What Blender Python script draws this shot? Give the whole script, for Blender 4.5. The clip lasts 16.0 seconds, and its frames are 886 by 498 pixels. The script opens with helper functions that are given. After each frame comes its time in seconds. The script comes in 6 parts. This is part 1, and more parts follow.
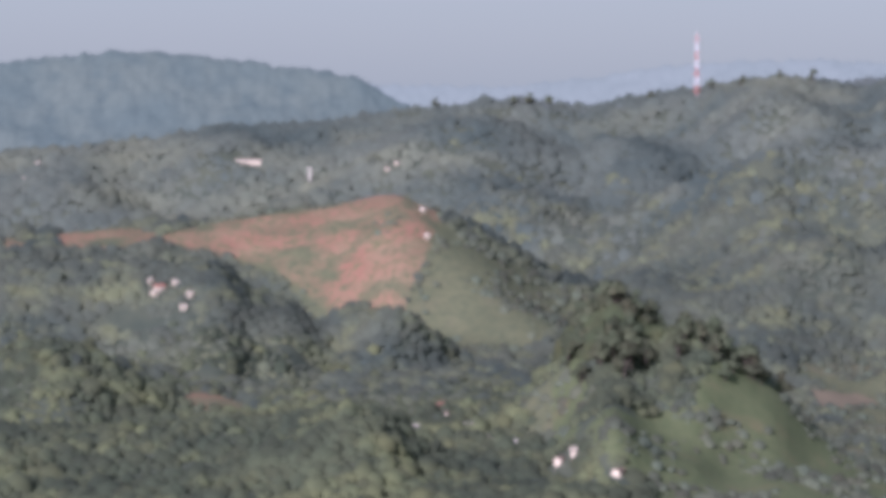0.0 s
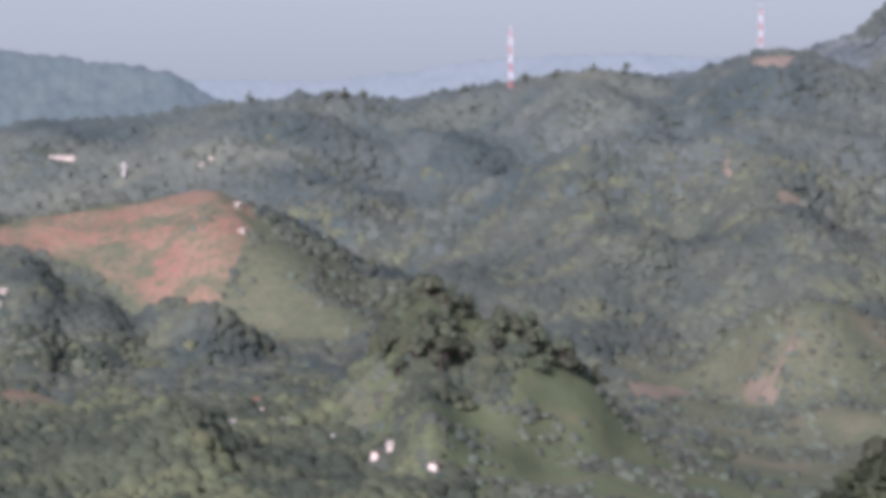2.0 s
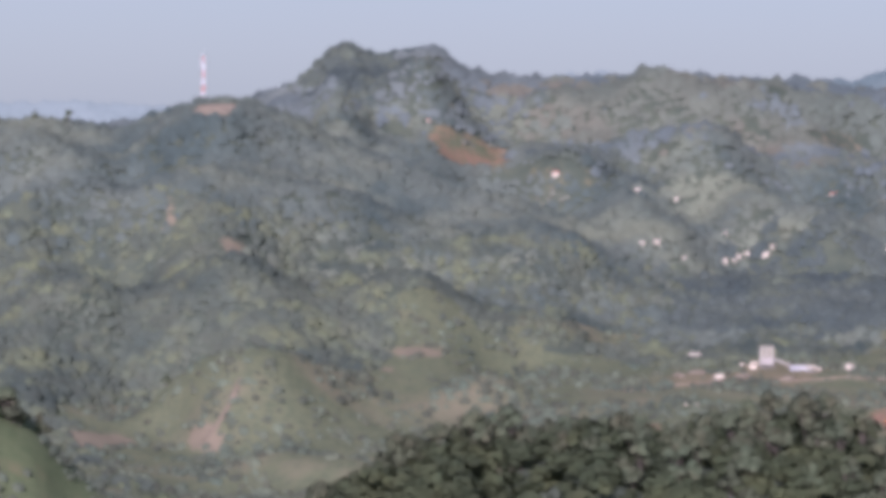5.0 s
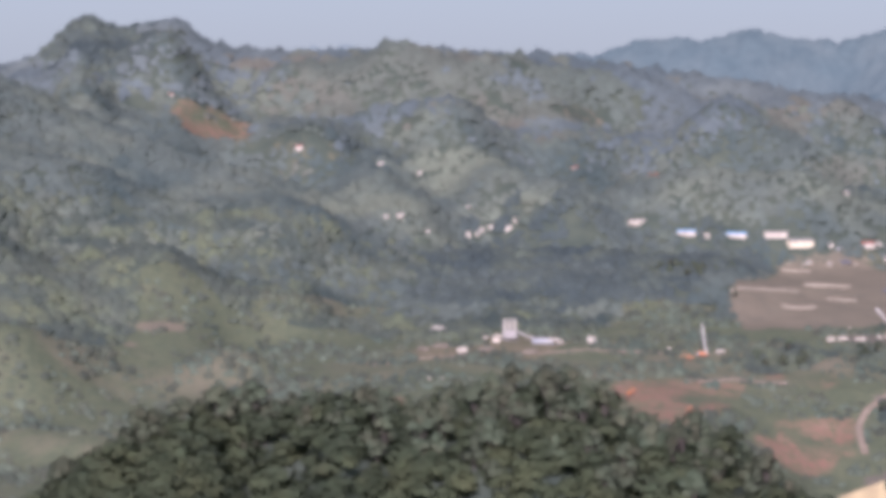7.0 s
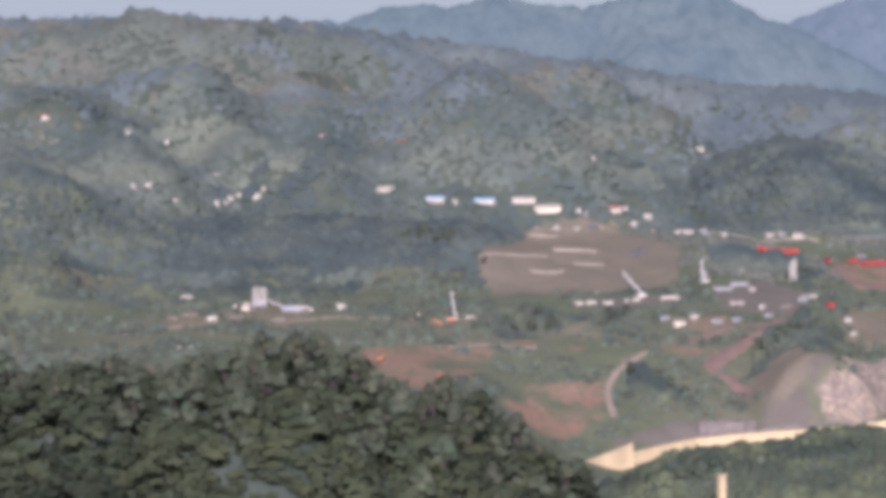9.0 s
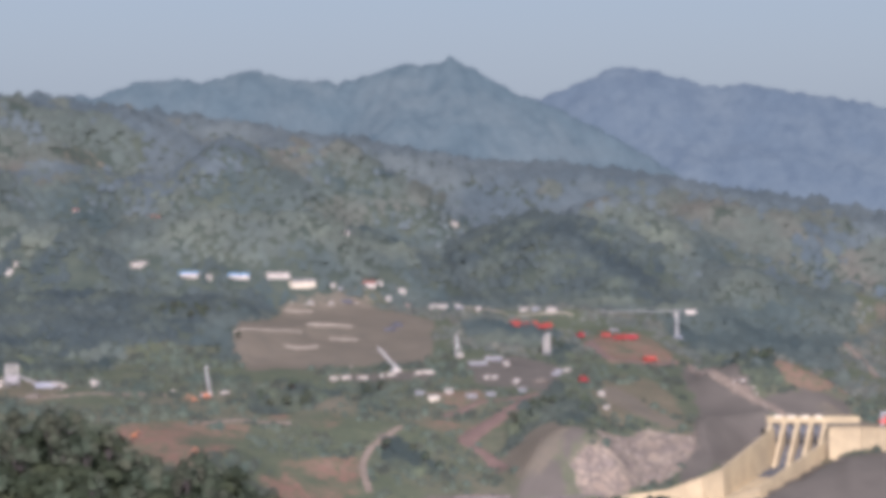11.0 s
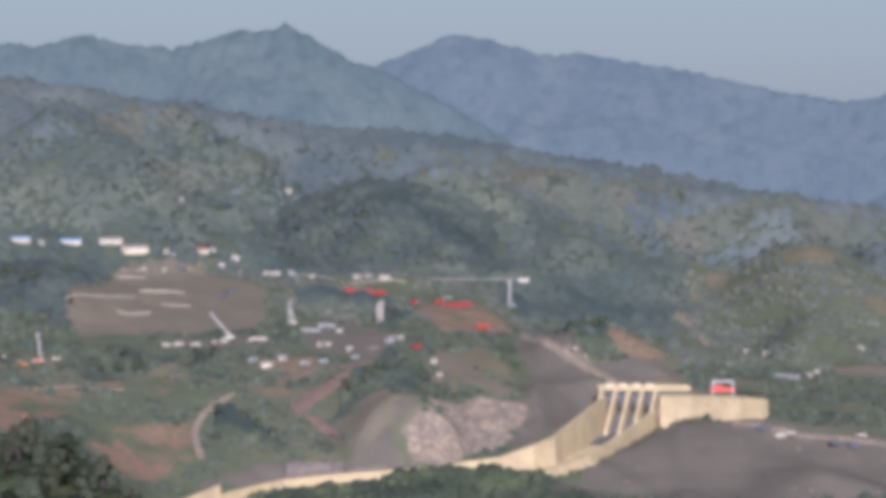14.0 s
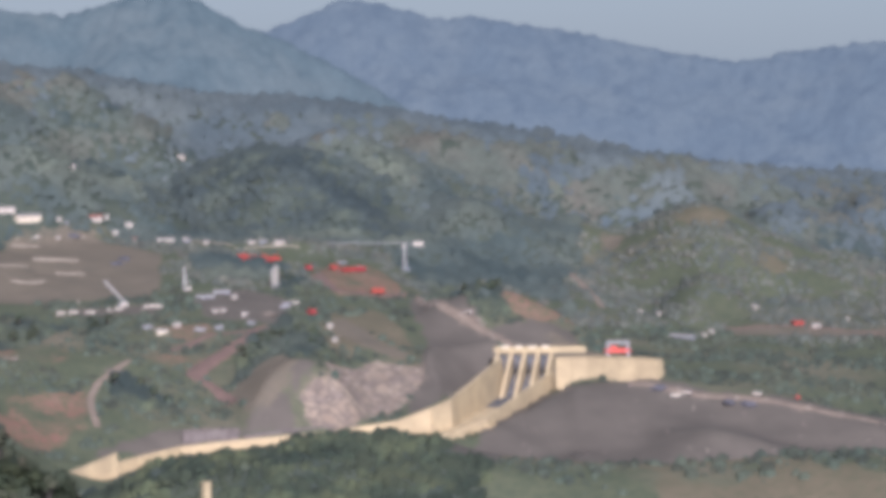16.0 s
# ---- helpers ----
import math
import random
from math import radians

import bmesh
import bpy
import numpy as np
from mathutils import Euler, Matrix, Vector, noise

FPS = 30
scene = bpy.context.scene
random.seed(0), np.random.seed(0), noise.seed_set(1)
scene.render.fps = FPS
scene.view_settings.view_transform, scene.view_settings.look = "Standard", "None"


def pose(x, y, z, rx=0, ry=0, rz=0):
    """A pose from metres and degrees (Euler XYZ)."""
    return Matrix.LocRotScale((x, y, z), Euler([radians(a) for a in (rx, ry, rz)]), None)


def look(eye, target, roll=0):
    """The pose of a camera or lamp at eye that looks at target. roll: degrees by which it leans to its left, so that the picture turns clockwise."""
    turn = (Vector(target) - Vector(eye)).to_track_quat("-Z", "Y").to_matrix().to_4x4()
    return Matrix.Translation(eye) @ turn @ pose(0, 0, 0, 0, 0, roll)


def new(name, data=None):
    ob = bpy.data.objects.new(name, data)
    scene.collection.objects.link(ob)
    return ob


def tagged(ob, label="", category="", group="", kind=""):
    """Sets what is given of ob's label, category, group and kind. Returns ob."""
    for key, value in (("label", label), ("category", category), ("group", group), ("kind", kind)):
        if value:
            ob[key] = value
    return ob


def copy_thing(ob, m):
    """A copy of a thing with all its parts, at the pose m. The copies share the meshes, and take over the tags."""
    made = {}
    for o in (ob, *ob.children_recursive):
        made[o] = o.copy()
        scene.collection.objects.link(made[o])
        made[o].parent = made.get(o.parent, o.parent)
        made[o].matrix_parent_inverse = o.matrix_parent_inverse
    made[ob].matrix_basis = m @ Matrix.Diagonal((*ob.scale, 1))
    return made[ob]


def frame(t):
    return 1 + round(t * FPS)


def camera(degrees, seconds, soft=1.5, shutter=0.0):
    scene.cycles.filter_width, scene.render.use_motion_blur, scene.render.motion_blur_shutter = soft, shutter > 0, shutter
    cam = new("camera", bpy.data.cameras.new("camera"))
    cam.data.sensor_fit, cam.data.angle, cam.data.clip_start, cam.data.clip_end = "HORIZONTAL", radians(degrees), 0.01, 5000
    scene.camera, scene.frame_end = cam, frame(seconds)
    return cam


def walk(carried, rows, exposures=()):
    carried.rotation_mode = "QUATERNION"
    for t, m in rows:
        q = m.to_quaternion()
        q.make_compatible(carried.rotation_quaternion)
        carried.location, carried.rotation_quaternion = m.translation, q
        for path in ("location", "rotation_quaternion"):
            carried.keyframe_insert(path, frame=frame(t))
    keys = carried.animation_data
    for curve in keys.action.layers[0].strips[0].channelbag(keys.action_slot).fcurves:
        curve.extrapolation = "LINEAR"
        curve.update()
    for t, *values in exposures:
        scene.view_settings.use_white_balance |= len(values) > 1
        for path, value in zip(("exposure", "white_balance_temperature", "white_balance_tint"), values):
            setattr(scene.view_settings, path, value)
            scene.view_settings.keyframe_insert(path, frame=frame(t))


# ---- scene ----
cam = camera(16, 16.0, soft=6.2)
# seconds, bearing, tilt, lean in degrees: the eye stays where it is and pans to the right
PAN = (
    (0.0, -0.000, -2.999, 0.086), (0.5, 0.069, -3.148, 0.004), (1.0, 0.827, -3.388, 0.116), (1.5, 2.483, -3.360, -0.023),
    (2.0, 3.358, -3.095, -0.073), (2.5, 5.617, -2.885, 0.028), (3.0, 7.363, -2.509, 0.069), (3.5, 8.523, -2.381, 0.178),
    (4.0, 10.058, -2.304, 0.229), (4.5, 11.504, -2.514, 0.013), (4.7, 12.379, -2.201, 0.020), (6.8, 17.330, -2.880, 0.139),
    (7.0, 18.119, -2.696, 0.152), (7.5, 19.506, -2.381, 0.123), (8.0, 20.390, -3.034, -0.094), (8.5, 22.123, -2.865, -0.078),
    (9.0, 22.684, -3.288, -0.224), (9.5, 24.750, -2.483, -0.149), (10.0, 25.665, -2.123, -0.103), (10.2, 26.055, -2.056, -0.105),
    (12.3, 28.975, -2.347, -0.266), (12.5, 29.332, -2.480, -0.221), (13.0, 28.870, -2.283, 0.271), (13.5, 28.937, -3.037, 0.102),
    (14.0, 30.175, -2.532, 0.297), (14.5, 30.708, -3.069, 0.112), (15.0, 31.692, -2.999, -0.255), (15.5, 31.762, -3.287, -0.447),
    (16.0, 32.096, -3.187, -0.334),
)
walk(cam, [(t, pose(0, 0, 300, 90 + tilt, 0, -turn) @ pose(0, 0, 0, 0, 0, lean)) for t, turn, tilt, lean in PAN],
     exposures=[(0, 0.99, 5110, 38), (2, 1.1, 5130, 39), (3.0, 1.18, 5140, 40), (3.7, 1.15, 5140, 40), (7, 1.08, 5110, 38), (7.5, 1.17, 5110, 38), (8, 1.06, 5090, 37), (8.5, 1.04, 5080, 37), (9.5, 1.02, 5060, 35), (12.5, 0.76, 4970, 29.5), (16, 0.8, 4940, 29.5)])

# ---- sky and sun ----
world = bpy.data.worlds.new("hazy_sky")
scene.world = world
world.use_nodes = True
wn = world.node_tree.nodes
sky = wn.new("ShaderNodeTexSky")
sky.sky_type = "NISHITA"
sky.sun_disc = False
SUN_UP, SUN_BEARING = 26, -157
sky.sun_elevation, sky.sun_rotation = radians(SUN_UP), radians(SUN_BEARING)
sky.altitude, sky.air_density, sky.dust_density, sky.ozone_density = 300, 1.0, 1.2, 1.2
wn["Background"].inputs["Strength"].default_value = 0.048
# thick haze: the clear sky is veiled by an even pale layer
veil = wn.new("ShaderNodeMix")
veil.data_type = "RGBA"
veil.inputs[0].default_value = 0.72
veil.inputs[7].default_value = (4.6, 4.95, 3.9, 1)
world.node_tree.links.new(sky.outputs[0], veil.inputs[6])
world.node_tree.links.new(veil.outputs[2], wn["Background"].inputs[0])

sun = new("sun", bpy.data.lights.new("sun", "SUN"))
sun.data.energy, sun.data.angle, sun.data.color = 4.2, radians(6.0), (1.0, 0.86, 0.71)
a, e = radians(SUN_BEARING), radians(SUN_UP)
sun.matrix_world = look((9000 * math.sin(a) * math.cos(e), 9000 * math.cos(a) * math.cos(e), 9000 * math.sin(e)), (0, 0, 0))


# ---- the lie of the land: heights in metres, bearings in degrees clockwise from +y ----
EYE = 300.0

BASE_R = (0, 150, 400, 700, 1300, 1700, 2000, 2200, 2300, 2400, 2500, 2700, 3000, 3300, 3700, 4300)
BASE_Z = {}


def floor_line(bearing, *heights):
    """The valley floor along one bearing, at the distances BASE_R."""
    BASE_Z[bearing] = heights


floor_line(-12, 298, 255, 200, 150, 112, 112, 112, 113, 115, 120, 125, 135, 150, 160, 160, 160)
floor_line(0, 298, 255, 200, 150, 112, 112, 112, 113, 115, 120, 125, 135, 150, 160, 160, 160)
floor_line(6, 298, 255, 200, 150, 110, 95, 80, 80, 85, 92, 100, 118, 138, 150, 160, 160)
floor_line(10, 298, 255, 200, 150, 95, 75, 67, 72, 76, 81, 86, 98, 120, 140, 160, 165)
floor_line(14, 298, 255, 200, 150, 95, 70, 72, 84, 90, 95, 99, 112, 137, 160, 175, 180)
floor_line(18, 298, 255, 200, 150, 95, 70, 80, 94, 100, 104, 107, 118, 142, 164, 185, 190)
floor_line(22, 298, 255, 200, 150, 90, 60, 66, 82, 90, 97, 104, 112, 137, 158, 180, 190)
floor_line(26, 298, 255, 200, 145, 75, 38, 28, 30, 56, 82, 95, 107, 130, 146, 172, 190)
floor_line(30, 298, 255, 200, 140, 72, 38, 20, 24, 40, 60, 86, 105, 122, 138, 162, 185)
floor_line(34, 298, 255, 200, 140, 72, 42, 22, 14, 24, 51, 64, 66, 92, 110, 125, 120)
floor_line(37, 298, 255, 200, 140, 72, 42, 20, 12, 22, 50, 60, 63, 70, 84, 105, 115)
floor_line(41, 298, 255, 200, 140, 72, 42, 20, 8, 12, 28, 42, 54, 68, 82, 105, 110)
floor_line(50, 298, 255, 200, 140, 72, 42, 20, 8, 12, 28, 42, 54, 68, 82, 105, 110)

# slope before the crest, slope behind it, half width of the rounded crest, fall past its ends per degree,
# and the crest from end to end as bearing, distance, height
RIDGES = {}


def ridge(name, front, back, wide, fall, *crest):
    RIDGES[name] = (front, back, wide, fall, crest)


ridge("near_wooded_hill", 0.22, 0.4, 50, 25,
      (11.33, 900, 185.1), (12.3, 921, 193.5), (14.04, 942, 202.6), (14.07, 985, 197.8), (15.82, 1001, 196.2), (15.87, 964, 203.9), (17.47, 1005, 194.0), (18.5, 1010, 197.3), (20.56, 1014, 198.0), (21.69, 1018, 184.9), (22.82, 1017, 186.1), (23.74, 1012, 173.1), (24.49, 1004, 168.2), (24.67, 1008, 164.8), (25.52, 1000, 155.1))
ridge("lower_left_wood", 0.2, 0.3, 60, 12,
      (-8.03, 1550, 119.6), (-4.98, 1550, 124.3), (-2.92, 1550, 130.4), (-1.69, 1550, 139.3), (-0.97, 1550, 135.0), (-0.24, 1550, 114.0), (1.2, 1550, 100.1), (2.24, 1550, 88.5), (3.27, 1550, 83.6))
ridge("left_wood", 0.25, 0.35, 60, 15,
      (-8.01, 2150, 173.8), (-6.49, 2150, 175.4), (-3.94, 2150, 175.9), (-3.53, 2150, 154.6), (-2.71, 2150, 148.7), (-2.2, 2150, 125.5), (-0.86, 2150, 113.8), (0.17, 2150, 100.3))
ridge("grassy_knoll", 0.33, 0.4, 25, 40,
      (0.58, 1750, 102.3), (1.62, 1750, 132.3), (2.23, 1750, 148.0), (2.65, 1750, 165.4), (3.16, 1750, 174.8), (3.68, 1750, 163.8), (4.71, 1750, 165.4), (5.32, 1750, 148.2), (6.25, 1750, 129.4), (6.56, 1750, 112.1), (7.28, 1750, 94.9), (8.72, 1750, 67.0), (9.23, 1750, 49.9))
ridge("red_field_hill", 0.32, 0.35, 40, 14,
      (-8.01, 2500, 179.1), (-6.69, 2500, 183.3), (-4.76, 2500, 188.9), (-3.43, 2500, 194.1), (-1.89, 2500, 204.4), (-0.86, 2500, 213.4), (-0.15, 2500, 200.0), (0.88, 2500, 177.6), (1.81, 2500, 152.6), (2.84, 2500, 138.4), (3.87, 2500, 116.2), (4.69, 2500, 98.4))
ridge("mast_ridge", 0.22, 0.3, 50, 14,
      (-8.0, 3250, 224.1), (-6.79, 3261, 230.7), (-5.37, 3273, 236.3), (-3.94, 3285, 250.8), (-1.89, 3297, 256.7), (-0.25, 3309, 272.7), (1.6, 3321, 278.7), (2.62, 3333, 271.6), (3.64, 3345, 282.4), (4.56, 3342, 290.2), (5.48, 3330, 301.6), (6.22, 3295, 302.6), (6.29, 3319, 301.6), (7.55, 3283, 294.0), (7.7, 3307, 295.8), (8.68, 3271, 315.2), (9.09, 3259, 324.5), (9.7, 3242, 324.4), (10.6, 3207, 307.0), (11.7, 3171, 281.0), (13.3, 3135, 248.0), (14.9, 3100, 219.0))
ridge("knob_hill", 0.24, 0.3, 45, 10,
      (9.91, 3800, 322.2), (10.73, 3800, 348.2), (11.24, 3800, 374.7), (11.44, 3800, 393.7), (11.85, 3800, 392.4), (12.16, 3800, 380.2), (13.28, 3800, 391.8), (13.79, 3800, 368.2), (14.38, 3800, 353.9), (15.81, 3800, 354.2), (17.66, 3800, 356.6), (18.89, 3800, 352.8), (20.32, 3800, 349.6), (21.35, 3800, 338.9))
ridge("village_wood", 0.2, 0.12, 60, 40,
      (13.67, 2950, 135.6), (15.41, 2950, 151.4), (17.26, 2950, 151.5), (19.31, 2950, 156.0), (21.36, 2950, 154.9), (23.41, 2950, 145.0), (24.23, 2950, 121.6))
ridge("middle_range", 0.2, 0.3, 60, 8,
      (21.35, 3850, 283.4), (22.86, 3850, 269.3), (24.38, 3850, 250.3), (25.91, 3850, 240.9), (27.45, 3850, 256.3), (28.89, 3850, 272.4), (30.12, 3850, 262.4), (31.35, 3850, 248.4), (32.89, 3850, 230.8), (34.62, 3850, 213.3), (37.26, 3850, 180.2), (39.82, 3850, 173.2))
ridge("round_wooded_hill", 0.36, 0.3, 60, 22,
      (26.21, 3450, 132.9), (26.83, 3450, 166.7), (27.45, 3450, 196.2), (28.47, 3450, 216.9), (29.5, 3450, 217.9), (30.53, 3450, 202.8), (31.55, 3450, 176.7), (32.17, 3450, 140.7), (32.58, 3450, 112.8))
ridge("bare_topped_hill", 0.27, 0.3, 90, 14,
      (34.16, 3350, 74.3), (34.62, 3350, 101.4), (35.14, 3350, 117.5), (35.65, 3350, 133.1), (36.27, 3350, 153.4), (36.78, 3350, 159.9), (37.29, 3350, 150.8), (37.80, 3350, 132.8), (38.61, 3350, 114.8), (39.42, 3350, 101.1), (40.11, 3350, 92.3))
ridge("dam_abutment", 0.3, 0.3, 25, 30,
      (31.95, 2660, 104.3), (32.57, 2660, 117.1), (33.29, 2660, 115.0), (34.11, 2660, 96.7))
ridge("small_wooded_knoll", 0.3, 0.3, 25, 40,
      (28.35, 2430, 75.7), (28.87, 2430, 95.3), (29.49, 2430, 99.6), (30.11, 2430, 86.3), (30.52, 2430, 66.6))
ridge("near_bank", 0.3, 0.3, 40, 6,
      (24.02, 1900, 26.6), (25.14, 1900, 36.0), (26.11, 1900, 44.9), (26.63, 1900, 56.9), (27.24, 1900, 64.8), (28.32, 1900, 70.1), (29.77, 1900, 75.3), (31.21, 1900, 78.3), (32.24, 1900, 76.7), (32.76, 1900, 66.0), (34.3, 1900, 65.8), (36.36, 1900, 62.8), (40.03, 1900, 69.5))

ridge("dam_crest_fill", 0.24, 0.5, 8, 60,
      (34.46, 2425, 57.5), (35.34, 2428, 58.0), (36.06, 2432, 63.8), (37.39, 2425, 51.9), (38.61, 2415, 45.4), (40.11, 2405, 36.1), (44.00, 2400, 20))

CHUTE = (
    (1378.2, 2073.8, 45, 24), (1250.3, 1960.2, 38, 17), (1189.3, 1951.1, 36.5, 14), (1124.7, 1962.6, 35, 13), (1017.2, 1975.5, 31, 12), (981.6, 1957.7, 28, 12), (926.5, 1929.0, 23, 12),
)

RIGHT_TOP = ((1389.4, 2051.9, 65.4), (1325.9, 2000.5, 56.1), (1262.7, 1952.3, 45.4), (1215.5, 1934.9, 37.5), (1173.6, 1937.2, 37.9))
FILL_DROP = (11.0, 9.0, 5.0, 3.0, 3.0)

def near_line(x, y, pts):
    """Distance to a polyline and how far along it, in points."""
    best = np.full(np.shape(x), 1e9)
    along = np.zeros(np.shape(x))
    for i in range(len(pts) - 1):
        (ax, ay), (bx, by) = pts[i][:2], pts[i + 1][:2]
        dx, dy = bx - ax, by - ay
        s = np.clip(((x - ax) * dx + (y - ay) * dy) / (dx * dx + dy * dy), 0, 1)
        d = np.hypot(x - ax - s * dx, y - ay - s * dy)
        along = np.where(d < best, i + s, along)
        best = np.minimum(best, d)
    return best, along


def wave(x, y, size, seed):
    """Smooth uneven waves, about -1 to 1."""
    total = np.zeros(np.shape(x))
    rng = np.random.RandomState(seed)
    for k in range(7):
        a, ph, s = rng.rand() * 6.283, rng.rand() * 6.283, size * (0.6 + 0.9 * rng.rand())
        total = total + np.sin((x * math.cos(a) + y * math.sin(a)) * 6.283 / s + ph)
    return total / 3.2


def eased(q, xs, ys, soft=1.0):
    """Like np.interp, with the corners rounded."""
    xs, ys = np.asarray(xs, float), np.asarray(ys, float)
    return sum(k * np.interp(q + w * soft, xs, ys) for w, k in ((-0.36, 0.1), (-0.18, 0.24), (0, 0.32), (0.18, 0.24), (0.36, 0.1)))


def height(x, y):
    x, y = np.asarray(x, float), np.asarray(y, float)
    r, az = np.hypot(x, y), np.degrees(np.arctan2(x, y))
    cols = sorted(BASE_Z)
    a = np.clip(az, cols[0], cols[-1])
    rows = np.array([np.interp(r, BASE_R, BASE_Z[c]) for c in cols])
    z = np.zeros(r.shape)
    for i in range(len(cols) - 1):
        s = np.clip((a - cols[i]) / (cols[i + 1] - cols[i]), 0, 1)
        s = s * s * (3 - 2 * s)
        inside = (a >= cols[i]) & (a <= cols[i + 1])
        z = np.where(inside, rows[i] * (1 - s) + rows[i + 1] * s, z)
    for name, (front, back, wide, fall, crest) in RIDGES.items():
        c = np.array(crest, float)
        q = np.clip(az, c[0, 0], c[-1, 0])
        rc, zc = eased(q, c[:, 0], c[:, 1]), eased(q, c[:, 0], c[:, 2], 0.4 if c[0, 1] > 2900 else 1.0)
        d = r - rc + wave(x, y, 260, 3) * 14
        run = np.sqrt(d * d + wide * wide) - wide
        slope = np.where(d < 0, front, back)
        gully = (0.55 * wave(x, y, 330, 5) + 0.3 * wave(x, y, 150, 6)) * np.clip(run, 0, 190) * slope
        top = zc - slope * run - gully - fall * np.abs(az - q)
        z = np.logaddexp(z / 4, top / 4) * 4
    far = np.clip((r - 500) / 600, 0, 1)
    z = z + (wave(x, y, 120, 7) * 1.6 + wave(x, y, 45, 9) * 0.6) * far
    d, s = near_line(x, y, CHUTE)
    bed = np.interp(s, np.arange(len(CHUTE)), [p[2] for p in CHUTE]) - 1.5
    half = np.interp(s, np.arange(len(CHUTE)), [p[3] for p in CHUTE])
    cut = bed + np.clip(d - half - 3, 0, None) * 0.9
    z = np.where(d < half + 60, np.minimum(z, cut), z)
    # fill laid against the outer side of the low chute wall
    d, s = near_line(x, y, RIGHT_TOP)
    k = np.clip(s.astype(int), 0, len(RIGHT_TOP) - 2)
    w = np.array(RIGHT_TOP)
    outer = (w[k + 1, 0] - w[k, 0]) * (y - w[k, 1]) - (w[k + 1, 1] - w[k, 1]) * (x - w[k, 0]) > 0
    ends = (s > 0.001) & (s < len(RIGHT_TOP) - 1.001)
    level = np.interp(s, np.arange(len(w)), w[:, 2] - np.array(FILL_DROP)) - 0.3 * d
    z = np.where(outer & ends & (d > 1.2) & (d < 70), np.maximum(z, level), z)
    return z


# ---- materials ----
def srgb(r, g, b):
    return tuple(((c / 255) / 12.92 if c < 10.3 else ((c / 255 + 0.055) / 1.055) ** 2.4) for c in (r, g, b)) + (1.0,)


def material(name, colour, second=None, rough=0.8, metal=0.0, scale=1.0, bump=0.0, contrast=(0.35, 0.65), by_object=0.0, by_island=0.0, third=None, broad=2.4):
    """A surface with two sizes of variation: blotches of a second colour and a fine grain, both in metres."""
    m = bpy.data.materials.new(name)
    m.use_nodes = True
    n, li = m.node_tree.nodes, m.node_tree.links
    b = n["Principled BSDF"]
    b.inputs["Roughness"].default_value, b.inputs["Metallic"].default_value = rough, metal
    b.inputs["Specular IOR Level"].default_value = 0.25
    geo = n.new("ShaderNodeNewGeometry")
    big = n.new("ShaderNodeTexNoise")
    big.inputs["Scale"].default_value, big.inputs["Detail"].default_value = scale, 5
    li.new(geo.outputs["Position"], big.inputs["Vector"])
    ramp = n.new("ShaderNodeMapRange")
    ramp.inputs["From Min"].default_value, ramp.inputs["From Max"].default_value = contrast
    li.new(big.outputs["Fac"], ramp.inputs["Value"])
    mix = n.new("ShaderNodeMix")
    mix.data_type = "RGBA"
    mix.inputs[6].default_value = colour
    mix.inputs[7].default_value = second or tuple(c * 0.75 for c in colour[:3]) + (1.0,)
    li.new(ramp.outputs[0], mix.inputs[0])
    fine = n.new("ShaderNodeTexNoise")
    fine.inputs["Scale"].default_value, fine.inputs["Detail"].default_value = scale * 9, 3
    li.new(geo.outputs["Position"], fine.inputs["Vector"])
    tone = mix.outputs[2]
    if third:
        patch = n.new("ShaderNodeTexNoise")
        patch.inputs["Scale"].default_value, patch.inputs["Detail"].default_value, patch.inputs["Roughness"].default_value = scale * broad, 3, 0.55
        li.new(geo.outputs["Position"], patch.inputs["Vector"])
        much = n.new("ShaderNodeMapRange")
        much.inputs["From Min"].default_value, much.inputs["From Max"].default_value = 0.48, 0.68
        li.new(patch.outputs["Fac"], much.inputs["Value"])
        mix2 = n.new("ShaderNodeMix")
        mix2.data_type = "RGBA"
        li.new(much.outputs[0], mix2.inputs[0])
        li.new(tone, mix2.inputs[6])
        mix2.inputs[7].default_value = third
        tone = mix2.outputs[2]
    hsv = n.new("ShaderNodeHueSaturation")
    li.new(tone, hsv.inputs["Color"])
    val = n.new("ShaderNodeMapRange")
    val.inputs["From Min"].default_value, val.inputs["From Max"].default_value = 0.25, 0.75
    val.inputs["To Min"].default_value, val.inputs["To Max"].default_value = 0.87, 1.13
    li.new(fine.outputs["Fac"], val.inputs["Value"])
    last = val.outputs[0]
    for amount, source in ((by_object, "object"), (by_island, "island")):
        if amount:
            rnd = n.new("ShaderNodeObjectInfo").outputs["Random"] if source == "object" else geo.outputs["Random Per Island"]
            spread = n.new("ShaderNodeMapRange")
            spread.inputs["To Min"].default_value, spread.inputs["To Max"].default_value = 1 - amount, 1 + amount
            li.new(rnd, spread.inputs["Value"])
            times = n.new("ShaderNodeMath")
            times.operation = "MULTIPLY"
            li.new(last, times.inputs[0])
            li.new(spread.outputs[0], times.inputs[1])
            last = times.outputs[0]
            hue = n.new("ShaderNodeMapRange")
            hue.inputs["To Min"].default_value, hue.inputs["To Max"].default_value = 0.5 - amount * 0.09, 0.5 + amount * 0.05
            li.new(rnd, hue.inputs["Value"])
            li.new(hue.outputs[0], hsv.inputs["Hue"])
    li.new(last, hsv.inputs["Value"])
    li.new(hsv.outputs[0], b.inputs["Base Color"])
